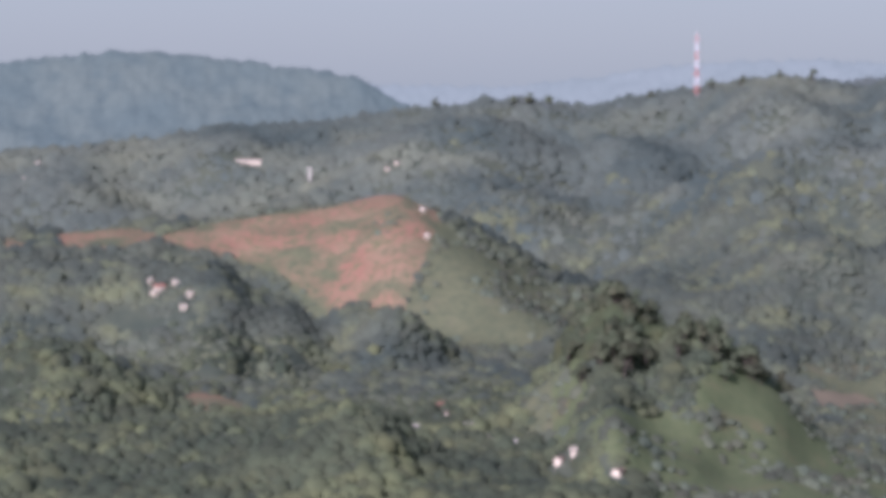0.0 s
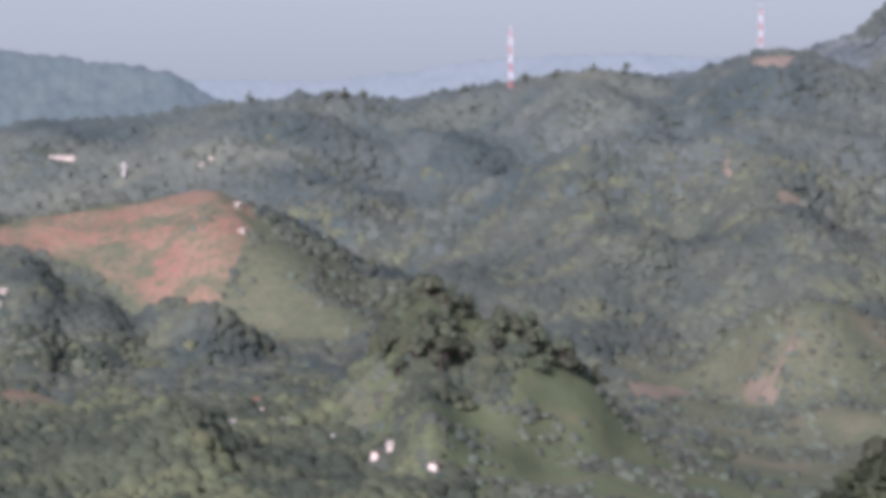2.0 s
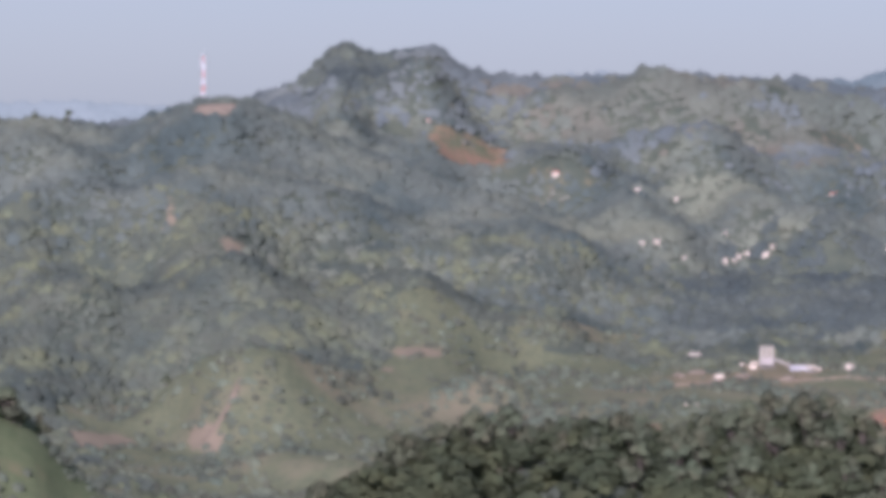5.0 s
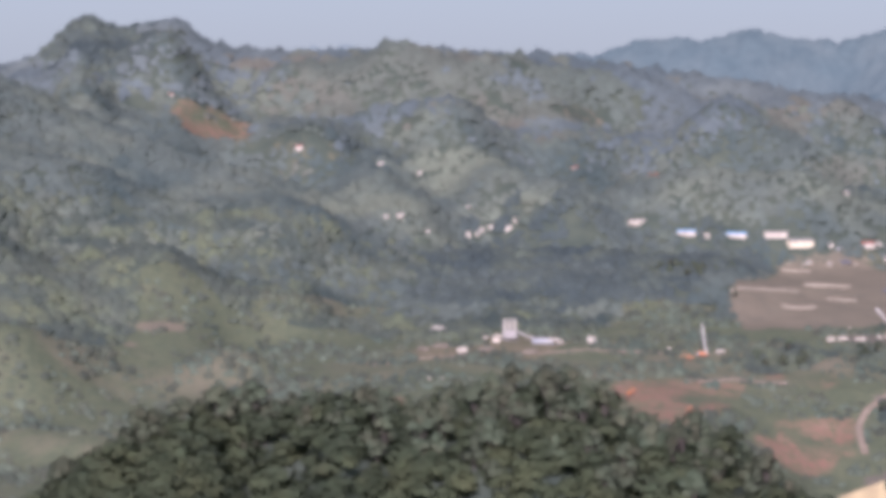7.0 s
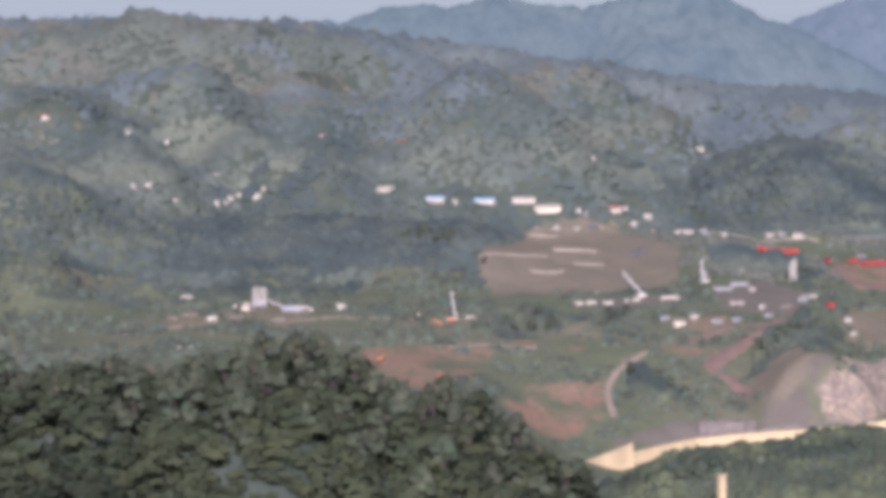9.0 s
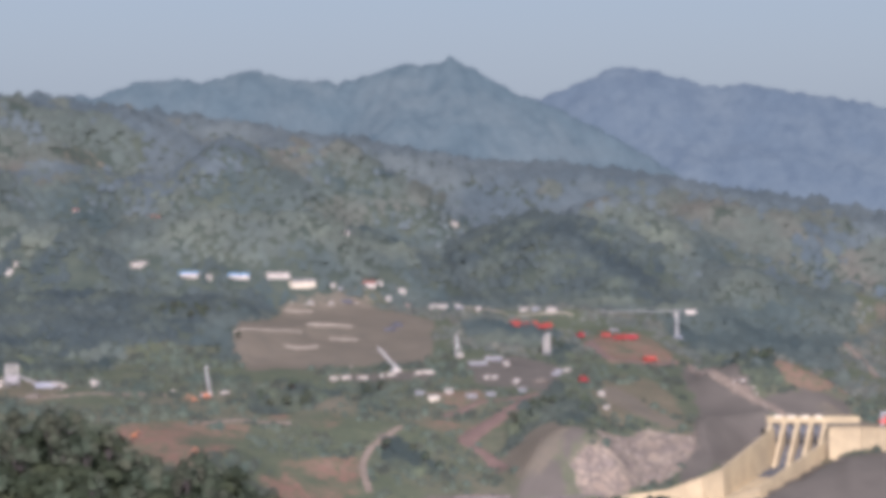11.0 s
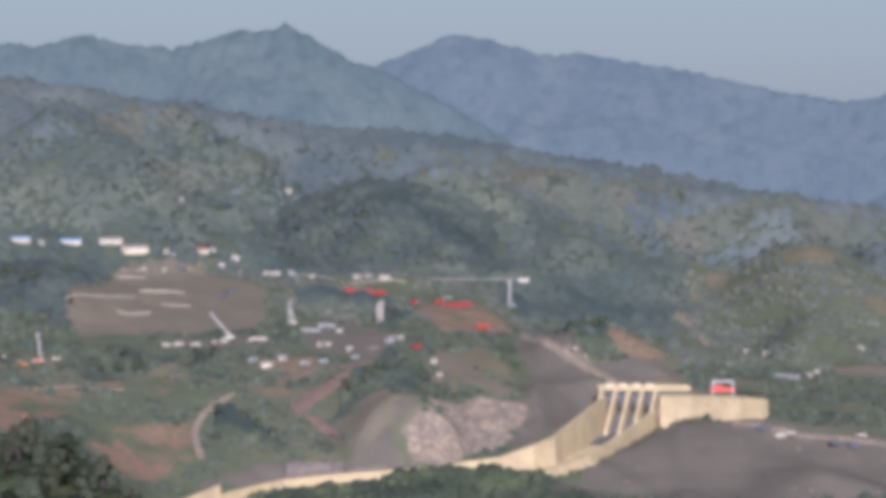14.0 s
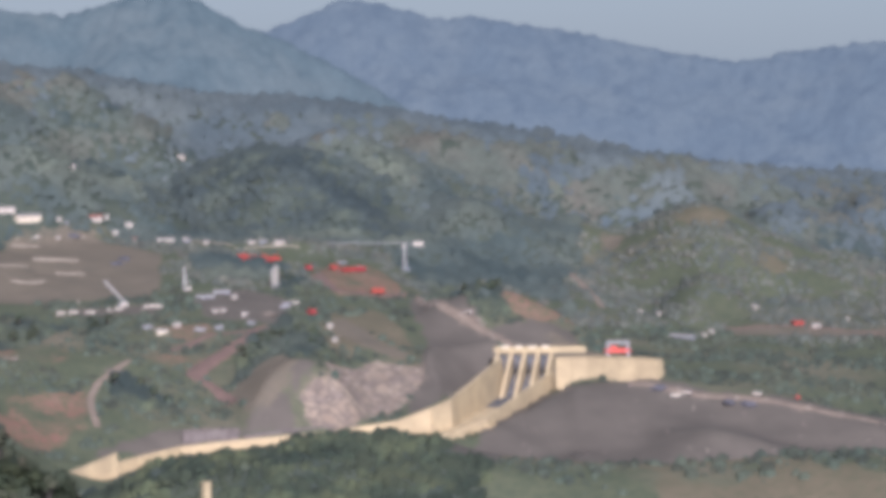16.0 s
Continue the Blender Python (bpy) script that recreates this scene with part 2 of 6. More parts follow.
    if bump:
        bp = n.new("ShaderNodeBump")
        bp.inputs["Strength"].default_value, bp.inputs["Distance"].default_value = 0.6, bump
        li.new(fine.outputs["Fac"], bp.inputs["Height"])
        li.new(bp.outputs[0], b.inputs["Normal"])
    return m


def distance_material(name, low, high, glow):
    """Far ranges as a plain backdrop: blue-grey colour and a weak emission stand in for haze."""
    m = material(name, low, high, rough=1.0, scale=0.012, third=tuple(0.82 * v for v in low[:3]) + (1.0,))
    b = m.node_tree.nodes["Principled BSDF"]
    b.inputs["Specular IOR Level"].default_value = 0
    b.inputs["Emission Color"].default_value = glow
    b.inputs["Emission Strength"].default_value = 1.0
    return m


def ground_material():
    m = bpy.data.materials.new("open_ground")
    m.use_nodes = True
    n, li = m.node_tree.nodes, m.node_tree.links
    b = n["Principled BSDF"]
    b.inputs["Roughness"].default_value = 0.95
    b.inputs["Specular IOR Level"].default_value = 0.1
    pos = n.new("ShaderNodeNewGeometry").outputs["Position"]

    def noisy(scale, detail=5):
        t = n.new("ShaderNodeTexNoise")
        t.inputs["Scale"].default_value, t.inputs["Detail"].default_value, t.inputs["Roughness"].default_value = scale, detail, 0.65
        li.new(pos, t.inputs["Vector"])
        return t.outputs["Fac"]

    def span(v, lo, hi, a=0.0, c=1.0):
        t = n.new("ShaderNodeMapRange")
        for key, x in (("From Min", lo), ("From Max", hi), ("To Min", a), ("To Max", c)):
            t.inputs[key].default_value = x
        li.new(v, t.inputs["Value"])
        return t.outputs[0]

    def blend(f, c1, c2):
        t = n.new("ShaderNodeMix")
        t.data_type = "RGBA"
        li.new(f, t.inputs[0])
        for slot, c in ((6, c1), (7, c2)):
            if isinstance(c, tuple):
                t.inputs[slot].default_value = c
            else:
                li.new(c, t.inputs[slot])
        return t.outputs[2]

    def add(u, v, k):
        t = n.new("ShaderNodeMath")
        t.operation = "MULTIPLY_ADD"
        li.new(v, t.inputs[0])
        t.inputs[1].default_value = k
        li.new(u, t.inputs[2])
        return t.outputs[0]

    broad, medium, fine = noisy(0.006), noisy(0.028, 6), noisy(0.17, 4)
    undergrowth = blend(span(medium, 0.35, 0.65), (0.05, 0.064, 0.048, 1), (0.08, 0.092, 0.062, 1))
    grass = blend(span(medium, 0.3, 0.7), (0.088, 0.1, 0.056, 1), (0.116, 0.122, 0.068, 1))
    grass = blend(span(fine, 0.42, 0.75), grass, (0.062, 0.078, 0.048, 1))
    dry = blend(span(broad, 0.52, 0.75), grass, (0.17, 0.145, 0.095, 1))
    red = blend(span(medium, 0.35, 0.68), (0.21, 0.112, 0.078, 1), (0.205, 0.15, 0.095, 1))
    red = blend(span(fine, 0.46, 0.62), red, (0.11, 0.115, 0.06, 1))
    red = blend(span(noisy(0.022, 7), 0.46, 0.6), red, dry)
    grey = blend(span(medium, 0.3, 0.7), (0.104, 0.092, 0.07, 1), (0.136, 0.119, 0.089, 1))
    pale = blend(span(medium, 0.35, 0.65), (0.4, 0.325, 0.215, 1), (0.22, 0.17, 0.115, 1))
    pale = blend(span(noisy(0.06, 6), 0.46, 0.62), pale, (0.2, 0.165, 0.125, 1))
    pale = blend(span(fine, 0.5, 0.75), pale, (0.17, 0.14, 0.11, 1))
    crack = n.new("ShaderNodeTexVoronoi")
    crack.feature = "DISTANCE_TO_EDGE"
    crack.inputs["Scale"].default_value = 0.07
    bent = n.new("ShaderNodeVectorMath")
    bent.operation = "MULTIPLY_ADD"
    swirl = n.new("ShaderNodeTexNoise")
    swirl.inputs["Scale"].default_value, swirl.inputs["Detail"].default_value = 0.05, 5
    li.new(pos, swirl.inputs["Vector"])
    li.new(swirl.outputs["Color"], bent.inputs[0])
    bent.inputs[1].default_value = (45, 45, 45)
    li.new(pos, bent.inputs[2])
    li.new(bent.outputs[0], crack.inputs["Vector"])
    pale = blend(span(crack.outputs["Distance"], 0.0, 0.12), (0.13, 0.11, 0.085, 1), pale)
    colour = undergrowth
    straw = blend(span(medium, 0.35, 0.65), (0.165, 0.138, 0.084, 1), (0.118, 0.108, 0.064, 1))
    straw = blend(span(fine, 0.5, 0.72), straw, (0.1, 0.105, 0.058, 1))
    soil = blend(span(medium, 0.3, 0.7), (0.14, 0.12, 0.08, 1), (0.168, 0.142, 0.096, 1))
    soil = blend(span(noisy(0.05, 6), 0.5, 0.66), soil, (0.13, 0.115, 0.08, 1))
    lush = blend(span(medium, 0.3, 0.7), (0.086, 0.106, 0.05, 1), (0.108, 0.126, 0.062, 1))
    lush = blend(span(fine, 0.45, 0.75), lush, (0.066, 0.09, 0.042, 1))
    lush = blend(span(noisy(0.03, 6), 0.56, 0.7), lush, (0.13, 0.12, 0.065, 1))
    for key, tint in (("open", dry), ("red", red), ("grey", grey), ("pale", pale), ("tan", straw), ("brown", soil), ("lush", lush)):
        at = n.new("ShaderNodeAttribute")
        at.attribute_name = key
        edge = add(add(at.outputs["Fac"], span(medium, 0, 1, -0.5, 0.5), 1.5), span(fine, 0, 1, -0.5, 0.5), 0.9)
        colour = blend(span(edge, 0.4, 0.6), colour, tint)
    li.new(colour, b.inputs["Base Color"])
    bp = n.new("ShaderNodeBump")
    bp.inputs["Strength"].default_value, bp.inputs["Distance"].default_value = 0.7, 1.2
    li.new(fine, bp.inputs["Height"])
    li.new(bp.outputs[0], b.inputs["Normal"])
    return m


GROUND = ground_material()
# LEAF_LOW, LEAF, LEAF_FAR, LEAF_HIGH: growing haze painted into the leaf colour
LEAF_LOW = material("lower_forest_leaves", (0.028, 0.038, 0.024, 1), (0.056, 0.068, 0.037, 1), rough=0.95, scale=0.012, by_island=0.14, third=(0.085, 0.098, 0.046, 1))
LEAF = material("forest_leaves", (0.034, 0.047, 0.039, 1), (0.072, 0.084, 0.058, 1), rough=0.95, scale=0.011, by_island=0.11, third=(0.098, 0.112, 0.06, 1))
LEAF_FAR = material("hazed_ridge_leaves", (0.046, 0.064, 0.056, 1), (0.082, 0.098, 0.077, 1), rough=0.95, scale=0.008, by_island=0.08, third=(0.112, 0.126, 0.086, 1), broad=0.9)
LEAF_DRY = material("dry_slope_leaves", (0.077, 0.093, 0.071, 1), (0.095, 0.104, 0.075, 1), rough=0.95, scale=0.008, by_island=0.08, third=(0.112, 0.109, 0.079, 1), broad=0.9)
LEAF_HIGH = material("hazed_mountain_leaves", (0.072, 0.092, 0.09, 1), (0.09, 0.108, 0.1, 1), rough=0.95, scale=0.007, by_island=0.06, third=(0.108, 0.126, 0.11, 1), broad=0.9)
LEAF_DENSE = material("dense_wood_leaves", (0.037, 0.05, 0.046, 1), (0.06, 0.074, 0.061, 1), rough=0.95, scale=0.01, by_island=0.1, third=(0.075, 0.09, 0.062, 1))
LEAF_NEAR = material("hill_tree_leaves", (0.046, 0.059, 0.033, 1), (0.062, 0.075, 0.04, 1), rough=0.9, scale=0.06, by_object=0.25, third=(0.07, 0.072, 0.04, 1))
LEAF_HILL = material("hill_forest_leaves", (0.036, 0.048, 0.023, 1), (0.05, 0.062, 0.028, 1), rough=0.9, scale=0.03, by_island=0.12, third=(0.06, 0.069, 0.029, 1))
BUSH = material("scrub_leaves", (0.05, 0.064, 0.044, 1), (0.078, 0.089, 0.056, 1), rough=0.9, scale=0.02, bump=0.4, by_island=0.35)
# paler copy of BUSH with haze painted in, for scrub beyond 2.8 km
BUSH_FAR = material("hazed_scrub_leaves", (0.07, 0.082, 0.064, 1), (0.098, 0.105, 0.076, 1), rough=0.9, scale=0.02, by_island=0.2, third=(0.118, 0.114, 0.08, 1))
BARK = material("bark", (0.06, 0.05, 0.04, 1), (0.085, 0.072, 0.056, 1), rough=0.95, scale=0.6)


# ---- helpers for meshes ----
def finish(bm, name, mat):
    me = bpy.data.meshes.new(name)
    bm.to_mesh(me)
    bm.free()
    for one in (mat if isinstance(mat, (list, tuple)) else [mat]):
        me.materials.append(one)
    return me


def part(name, bm, mat, parent=None, label="", at=None):
    ob = new(name, finish(bm, name, mat))
    if parent is not None:
        ob.parent = parent
    if at is not None:
        ob.matrix_basis = at
    return tagged(ob, label=label)


def mesh_from(name, verts, faces, mat, smooth=False):
    """verts n x 3 and faces n x 3 or n x 4 as arrays."""
    me = bpy.data.meshes.new(name)
    verts, faces = np.asarray(verts, np.float32), np.asarray(faces, np.int32)
    k = faces.shape[1]
    me.vertices.add(len(verts))
    me.vertices.foreach_set("co", verts.ravel())
    me.loops.add(faces.size)
    me.loops.foreach_set("vertex_index", faces.ravel())
    me.polygons.add(len(faces))
    me.polygons.foreach_set("loop_start", np.arange(0, faces.size, k, dtype=np.int32))
    if smooth:
        me.polygons.foreach_set("use_smooth", np.ones(len(faces), bool))
    me.update(calc_edges=True)
    me.validate()
    me.materials.append(mat)
    return me


def inside(x, y, poly):
    """Which of the points lie inside a polygon of the plan."""
    got = np.zeros(np.shape(x), bool)
    for (ax, ay), (bx, by) in zip(poly, poly[1:] + poly[:1]):
        cross = (ay > y) != (by > y)
        got ^= cross & (x < (bx - ax) * (y - ay) / (by - ay + 1e-9) + ax)
    return got


def polar(az, r):
    return r * math.sin(radians(az)), r * math.cos(radians(az))


# ---- land cover, in plan ----
COVER = {"red": [], "grey": [], "pale": [], "brown": [], "tan": [], "grass": [], "woods": [], "dense": []}
# open, straw-coloured and bare stretches by bearing and distance
SECTORS = {
    "open": ((34.2, 42.0, 2500, 3120), (34.6, 42.0, 3080, 3420), (32.9, 42.0, 1740, 1965), (12.5, 17.5, 2380, 2560), (7.5, 12.0, 2120, 2330)),
    "grey": ((32.9, 36.3, 2285, 2440), (36.2, 42.0, 2330, 2418)),
    "lush": ((2.0, 9.6, 1440, 1788),),
    "tan": ((36.25, 37.3, 3265, 3365), (37.75, 38.35, 3190, 3240), (33.2, 42.0, 1890, 1960), (36.0, 42.0, 1740, 1868)),
    "brown": ((37.2, 42.0, 2830, 2895), (35.0, 35.45, 3300, 3372), (34.0, 36.0, 2480, 2600)),
}
TRACKS = []
CLEARINGS = []


def patch(kind, *corners):
    COVER[kind].append(list(corners))


def track(kind, half, *line):
    TRACKS.append((line, half, kind))


patch("red", (1455, 2563), (1529, 2562), (1487, 2437), (1431, 2369), (1374, 2370))
patch("red", (1153, 2281), (1197, 2267), (1167, 2210), (1132, 2220))
patch("red", (1074, 2164), (1112, 2180), (1131, 2161), (1084, 2127))
patch("red", (962, 2198), (1006, 2222), (991, 2181))
patch("red", (-224, 2437), (-202, 2479), (-82, 2494), (-36, 2931), (-4, 2444), (-10, 2384), (-16, 2347), (-24, 2331), (-48, 2111), (-81, 2346), (-112, 2373), (-149, 2415), (-196, 2412))
patch("red", (-361, 2905), (-236, 2464), (-211, 2430), (-250, 2386), (-289, 2390))
patch("red", (-406, 2891), (-325, 2450), (-318, 2386), (-333, 2368))
patch("red", (-160, 1825), (-152, 1869), (-114, 1844), (-136, 1794))
patch("red", (818, 2136), (921, 2137), (818, 1985), (800, 2061))
patch("red", (878, 2017), (989, 2107), (953, 2018), (893, 1971))
patch("red", (845, 2169), (954, 2175), (874, 2049), (787, 2020))
patch("red", (932, 2089), (1013, 2113), (985, 2047), (925, 2013))
patch("red", (992, 2172), (1055, 2226), (1020, 2167))
patch("red", (638, 2130), (664, 2093), (644, 2040), (622, 2068))
patch("brown", (259, 2232), (302, 2243), (300, 2175), (255, 2128))
patch("brown", (337, 2206), (358, 2158), (358, 2138), (336, 2174))
patch("brown", (377, 2203), (388, 2210), (384, 2194))
patch("brown", (412, 2193), (424, 2203), (419, 2184))
patch("brown", (511, 2365), (523, 2350), (513, 2315))
patch("brown", (534, 2421), (578, 2407), (569, 2385), (534, 2389))
patch("red", (1446, 2218), (1616, 2398), (1506, 2187), (1446, 2174))
patch("red", (785, 3347), (830, 3375), (902, 3406), (831, 3172), (789, 3234), (760, 3268))
patch("tan", (774, 3172), (833, 3167), (910, 3098), (890, 3070), (827, 3142))
patch("grass", (832, 3097), (865, 3065), (865, 3052), (833, 3075))
patch("brown", (439, 2666), (454, 2667), (472, 2697), (431, 2512), (444, 2630))
patch("brown", (412, 2764), (420, 2755), (412, 2711), (404, 2728))
patch("tan", (1154, 3373), (1174, 3373), (1180, 3360), (1157, 3362))
patch("brown", (1212, 3317), (1300, 3369), (1310, 3359), (1218, 3296))
patch("tan", (-159, 1817), (-144, 1847), (-114, 1843), (-115, 1808), (-147, 1804))
patch("tan", (1306, 2275), (1355, 2312), (1378, 2298), (1345, 2198), (1292, 2092), (1276, 2106), (1275, 2148), (1204, 2088))
patch("brown", (1105, 2077), (1145, 2097), (1161, 2082), (1144, 2029), (1128, 2013), (1097, 2008))
patch("grey", (1246, 2390), (1334, 2461), (1328, 2359), (1259, 2265), (1221, 2313))
patch("grey", (1184, 2386), (1219, 2391), (1190, 2334), (1129, 2359), (1126, 2396))
patch("grey", (1489, 2422), (1451, 2314), (1391, 2129), (1381, 2117), (1252, 2014), (1213, 1991), (1280, 2077), (1347, 2171), (1431, 2340))
patch("brown", (1097, 2549), (1260, 2797), (1352, 2811), (1368, 2683), (1236, 2440), (1062, 2438))
patch("grey", (1277, 1984), (1376, 2024), (1427, 1998), (1525, 1810), (1505, 1786), (987, 1571))
patch("grey", (936, 1995), (1046, 2016), (1045, 1980))
patch("grey", (1409, 2180), (1489, 2174), (1472, 2133), (1400, 2124))
patch("grey", (1130, 2053), (1162, 2035), (1191, 2041), (1139, 2020))
patch("grey", (1022, 2002), (1085, 2009), (1149, 1987), (1157, 1983), (1081, 1993), (1036, 1994))
patch("grey", (977, 2002), (1029, 2016), (1034, 2000), (1018, 1995))
patch("grey", (1139, 2020), (1117, 2024), (1098, 2007), (1125, 1996))
patch("pale", (1137, 2021), (1171, 2016), (1180, 2066), (1190, 2061), (1263, 2120), (1292, 2083), (1277, 2069), (1226, 2016), (1164, 1983), (1135, 1991))
patch("pale", (1097, 2007), (1125, 1996), (1098, 1998))
patch("pale", (1044, 2017), (1084, 2010), (1076, 1991), (1033, 1996))
patch("tan", (733, 2331), (846, 2415), (908, 2389), (807, 2264), (720, 2276))
patch("brown", (1322, 2275), (1306, 2192), (1303, 2124), (1281, 2109), (1269, 2139), (1286, 2222))
patch("pale", (1153, 3380), (1185, 3373), (1170, 3370))
patch("pale", (501, 3205), (529, 3168), (550, 3144), (504, 3002), (475, 3026))
patch("grass", (44, 1691), (65, 1682), (85, 1553), (105, 1644), (135, 1642), (240, 2198), (246, 1928), (255, 1648), (247, 1520), (138, 1373), (95, 1488), (75, 1510))
patch("grass", (-1, 2440), (33, 2439), (122, 2469), (89, 2302), (-23, 2067), (-50, 2107), (-16, 2347))
patch("grass", (-212, 2442), (-33, 2919), (2, 2416), (-18, 2343), (-54, 2115), (-103, 2353), (-148, 2395), (-154, 2431))
patch("grass", (54, 1727), (78, 1706), (77, 1606), (47, 1691))
patch("grass", (-185, 2003), (-162, 1993), (-164, 1929))
patch("grass", (1288, 1895), (1343, 1817), (1505, 1786), (1201, 1425), (1112, 1510), (1061, 1556))
patch("grass", (257, 2325), (334, 2396), (312, 2238), (257, 2213))
patch("grass", (1287, 1901), (1351, 1801), (1507, 1789), (1175, 1394), (1070, 1481), (1038, 1533))
patch("grass", (104, 1608), (164, 1688), (249, 2226), (256, 2112), (257, 1846), (250, 1645), (146, 1500), (103, 1504))
patch("grass", (103, 1508), (151, 1548), (258, 1696), (235, 1347), (116, 1194), (83, 1253))
patch("grass", (280, 1984), (343, 2014), (429, 2071), (165, 799), (239, 1371))
patch("grass", (44, 1739), (69, 1734), (80, 1698), (71, 1654), (54, 1675))
patch("grass", (1658, 2418), (1678, 2340), (1771, 2356), (1714, 2279), (1656, 2282), (1595, 2257), (1590, 2284))
patch("grass", (1653, 2575), (1647, 2420), (1569, 2270), (1426, 2169), (1424, 2236))
patch("grass", (679, 2563), (806, 2605), (771, 2524), (638, 2462))
patch("woods", (1105, 2831), (1259, 2806), (1084, 2525), (1037, 2527), (995, 2552))
patch("woods", (993, 2276), (1098, 2347), (1074, 2275), (993, 2206), (971, 2220))
patch("woods", (1260, 2274), (1275, 2233), (1211, 2104), (1151, 2041), (1120, 2049), (1130, 2099), (1153, 2136))
patch("woods", (1104, 2555), (1089, 2496), (1013, 2429))
patch("woods", (1380, 2659), (1453, 2624), (1417, 2506), (1324, 2507))
patch("woods", (341, 2407), (351, 2220), (338, 2214), (323, 2252))
patch("woods", (651, 2484), (735, 2527), (665, 2484))
patch("woods", (1042, 2134), (1075, 2087), (1040, 2046), (1018, 2075))
patch("woods", (1401, 2584), (1417, 2506), (1328, 2359))
patch("woods", (1108, 2316), (1119, 2275), (1082, 2240))
patch("woods", (1552, 2459), (1459, 2223), (1470, 2187), (1410, 2208))
patch("dense", (1422, 2835), (1567, 3044), (1709, 3177), (1671, 3002), (1712, 2951), (1748, 2892), (1727, 2788), (1628, 2693), (1568, 2817), (1480, 2836))
patch("dense", (819, 2648), (932, 2864), (1023, 2930), (1072, 2900), (1144, 2872), (1236, 2834), (1248, 2793), (1061, 2530), (961, 2544), (856, 2539))
patch("dense", (705, 3721), (962, 4800), (1022, 4788), (1124, 4765), (1158, 4757), (778, 3432), (709, 3472))
patch("dense", (844, 3185), (937, 3189), (985, 3103), (963, 3110), (876, 3102))
track("red", 6, (1240, 2252), (1192, 2197), (1155, 2167), (1123, 2138), (1101, 2114))
track("red", 5, (1104, 2117), (1112, 2094), (1103, 2054))
track("pale", 2.6, (985, 2038), (997, 2072), (1010, 2101), (1030, 2127), (1070, 2156))
track("red", 5, (1435, 2506), (1386, 2381), (1435, 2394), (1483, 2412))
track("pale", 4, (1483, 2407), (1405, 2244), (1404, 2197), (1404, 2154), (1399, 2119))
track("brown", 2.2, (379, 2199), (369, 2180), (358, 2170), (347, 2164))
track("pale", 3, (899, 2169), (942, 2185), (986, 2179))
track("pale", 3.5, (1779, 2603), (1742, 2519), (1682, 2401))
track("pale", 5, (1409, 1976), (1449, 1932), (1491, 1880), (1528, 1819))
track("pale", 2.5, (1347, 2818), (1357, 2809), (1381, 2806), (1406, 2780))
track("pale", 3, (683, 2271), (747, 2289), (819, 2311), (890, 2310), (946, 2296))
track("red", 3, (1112, 2180), (1157, 2211), (1210, 2233), (1259, 2265))
track("red", 4, (1735, 2296), (1803, 2274), (1848, 2200))

# ---- buildings, vehicles and stone berms, in plan ----
HOUSES, VEHICLES = [], []


def houses(group, *rows):
    for kind, x, y, width in rows:
        HOUSES.append((group, kind, x, y, width))
        q = 1 - 9 / math.hypot(x, y)
        CLEARINGS.extend([(x, y, max(6, width * 0.86)), (x * q, y * q, max(4, width * 0.64))])


houses("houses by the red field",
       ("long_white", -190, 3082, 18.3), ("small", -412, 3101, 4.0), ("small", -406, 3158, 4.0), ("small", -53, 2984, 4.0),
       ("small", -44, 2992, 4.0), ("small", -16, 2456, 4.0), ("small", -12, 2400, 4.0), ("small", -339, 2896, 4.0),
       ("small", -194, 2083, 4.0), ("red_roof", -187, 2072, 6.2), ("small", -189, 2063, 4.5), ("small", -177, 2080, 4.0),
       ("small", -165, 2057, 4.0), ("small", -168, 2037, 4.0))
houses("houses below the knoll",
       ("red_roof", -1, 1824, 4.0), ("brown_roof", 2, 1784, 2.9), ("grey_roof", 15, 1740, 4.7), ("grey_roof", -16, 1700, 5.5),
       ("grey_roof", 24, 1660, 7.6), ("grey_roof", 36, 1652, 7.6), ("brown_roof", 58, 1547, 5.4), ("small", 65, 1539, 4.0),
       ("brown_roof", 83, 1482, 5.7))
houses("village houses",
       ("red_roof", 788, 3361, 4.1), ("small", 850, 3420, 4.0), ("red_roof", 861, 3103, 6.9), ("small", 946, 3095, 5.4),
       ("small", 976, 3060, 4.0), ("small", 874, 2845, 4.0), ("small", 889, 2848, 5.3), ("small", 989, 2947, 6.6),
       ("small", 913, 2837, 4.0), ("small", 975, 2905, 6.2), ("small", 987, 2909, 4.0), ("small", 994, 2915, 4.4),
       ("small", 1003, 2916, 4.0), ("small", 1017, 2903, 6.6), ("small", 1025, 2904, 4.0), ("red_roof", 1165, 3113, 6.3),
       ("red_roof", 1265, 3139, 9.6), ("long_white", 1143, 2877, 15.4), ("blue_roof", 1182, 2848, 13.1), ("small", 1202, 2845, 5.1),
       ("blue_roof", 1233, 2844, 14.7), ("long_white", 1270, 2832, 16.9), ("school", 1290, 2819, 19.8), ("small", 1384, 2912, 4.0))
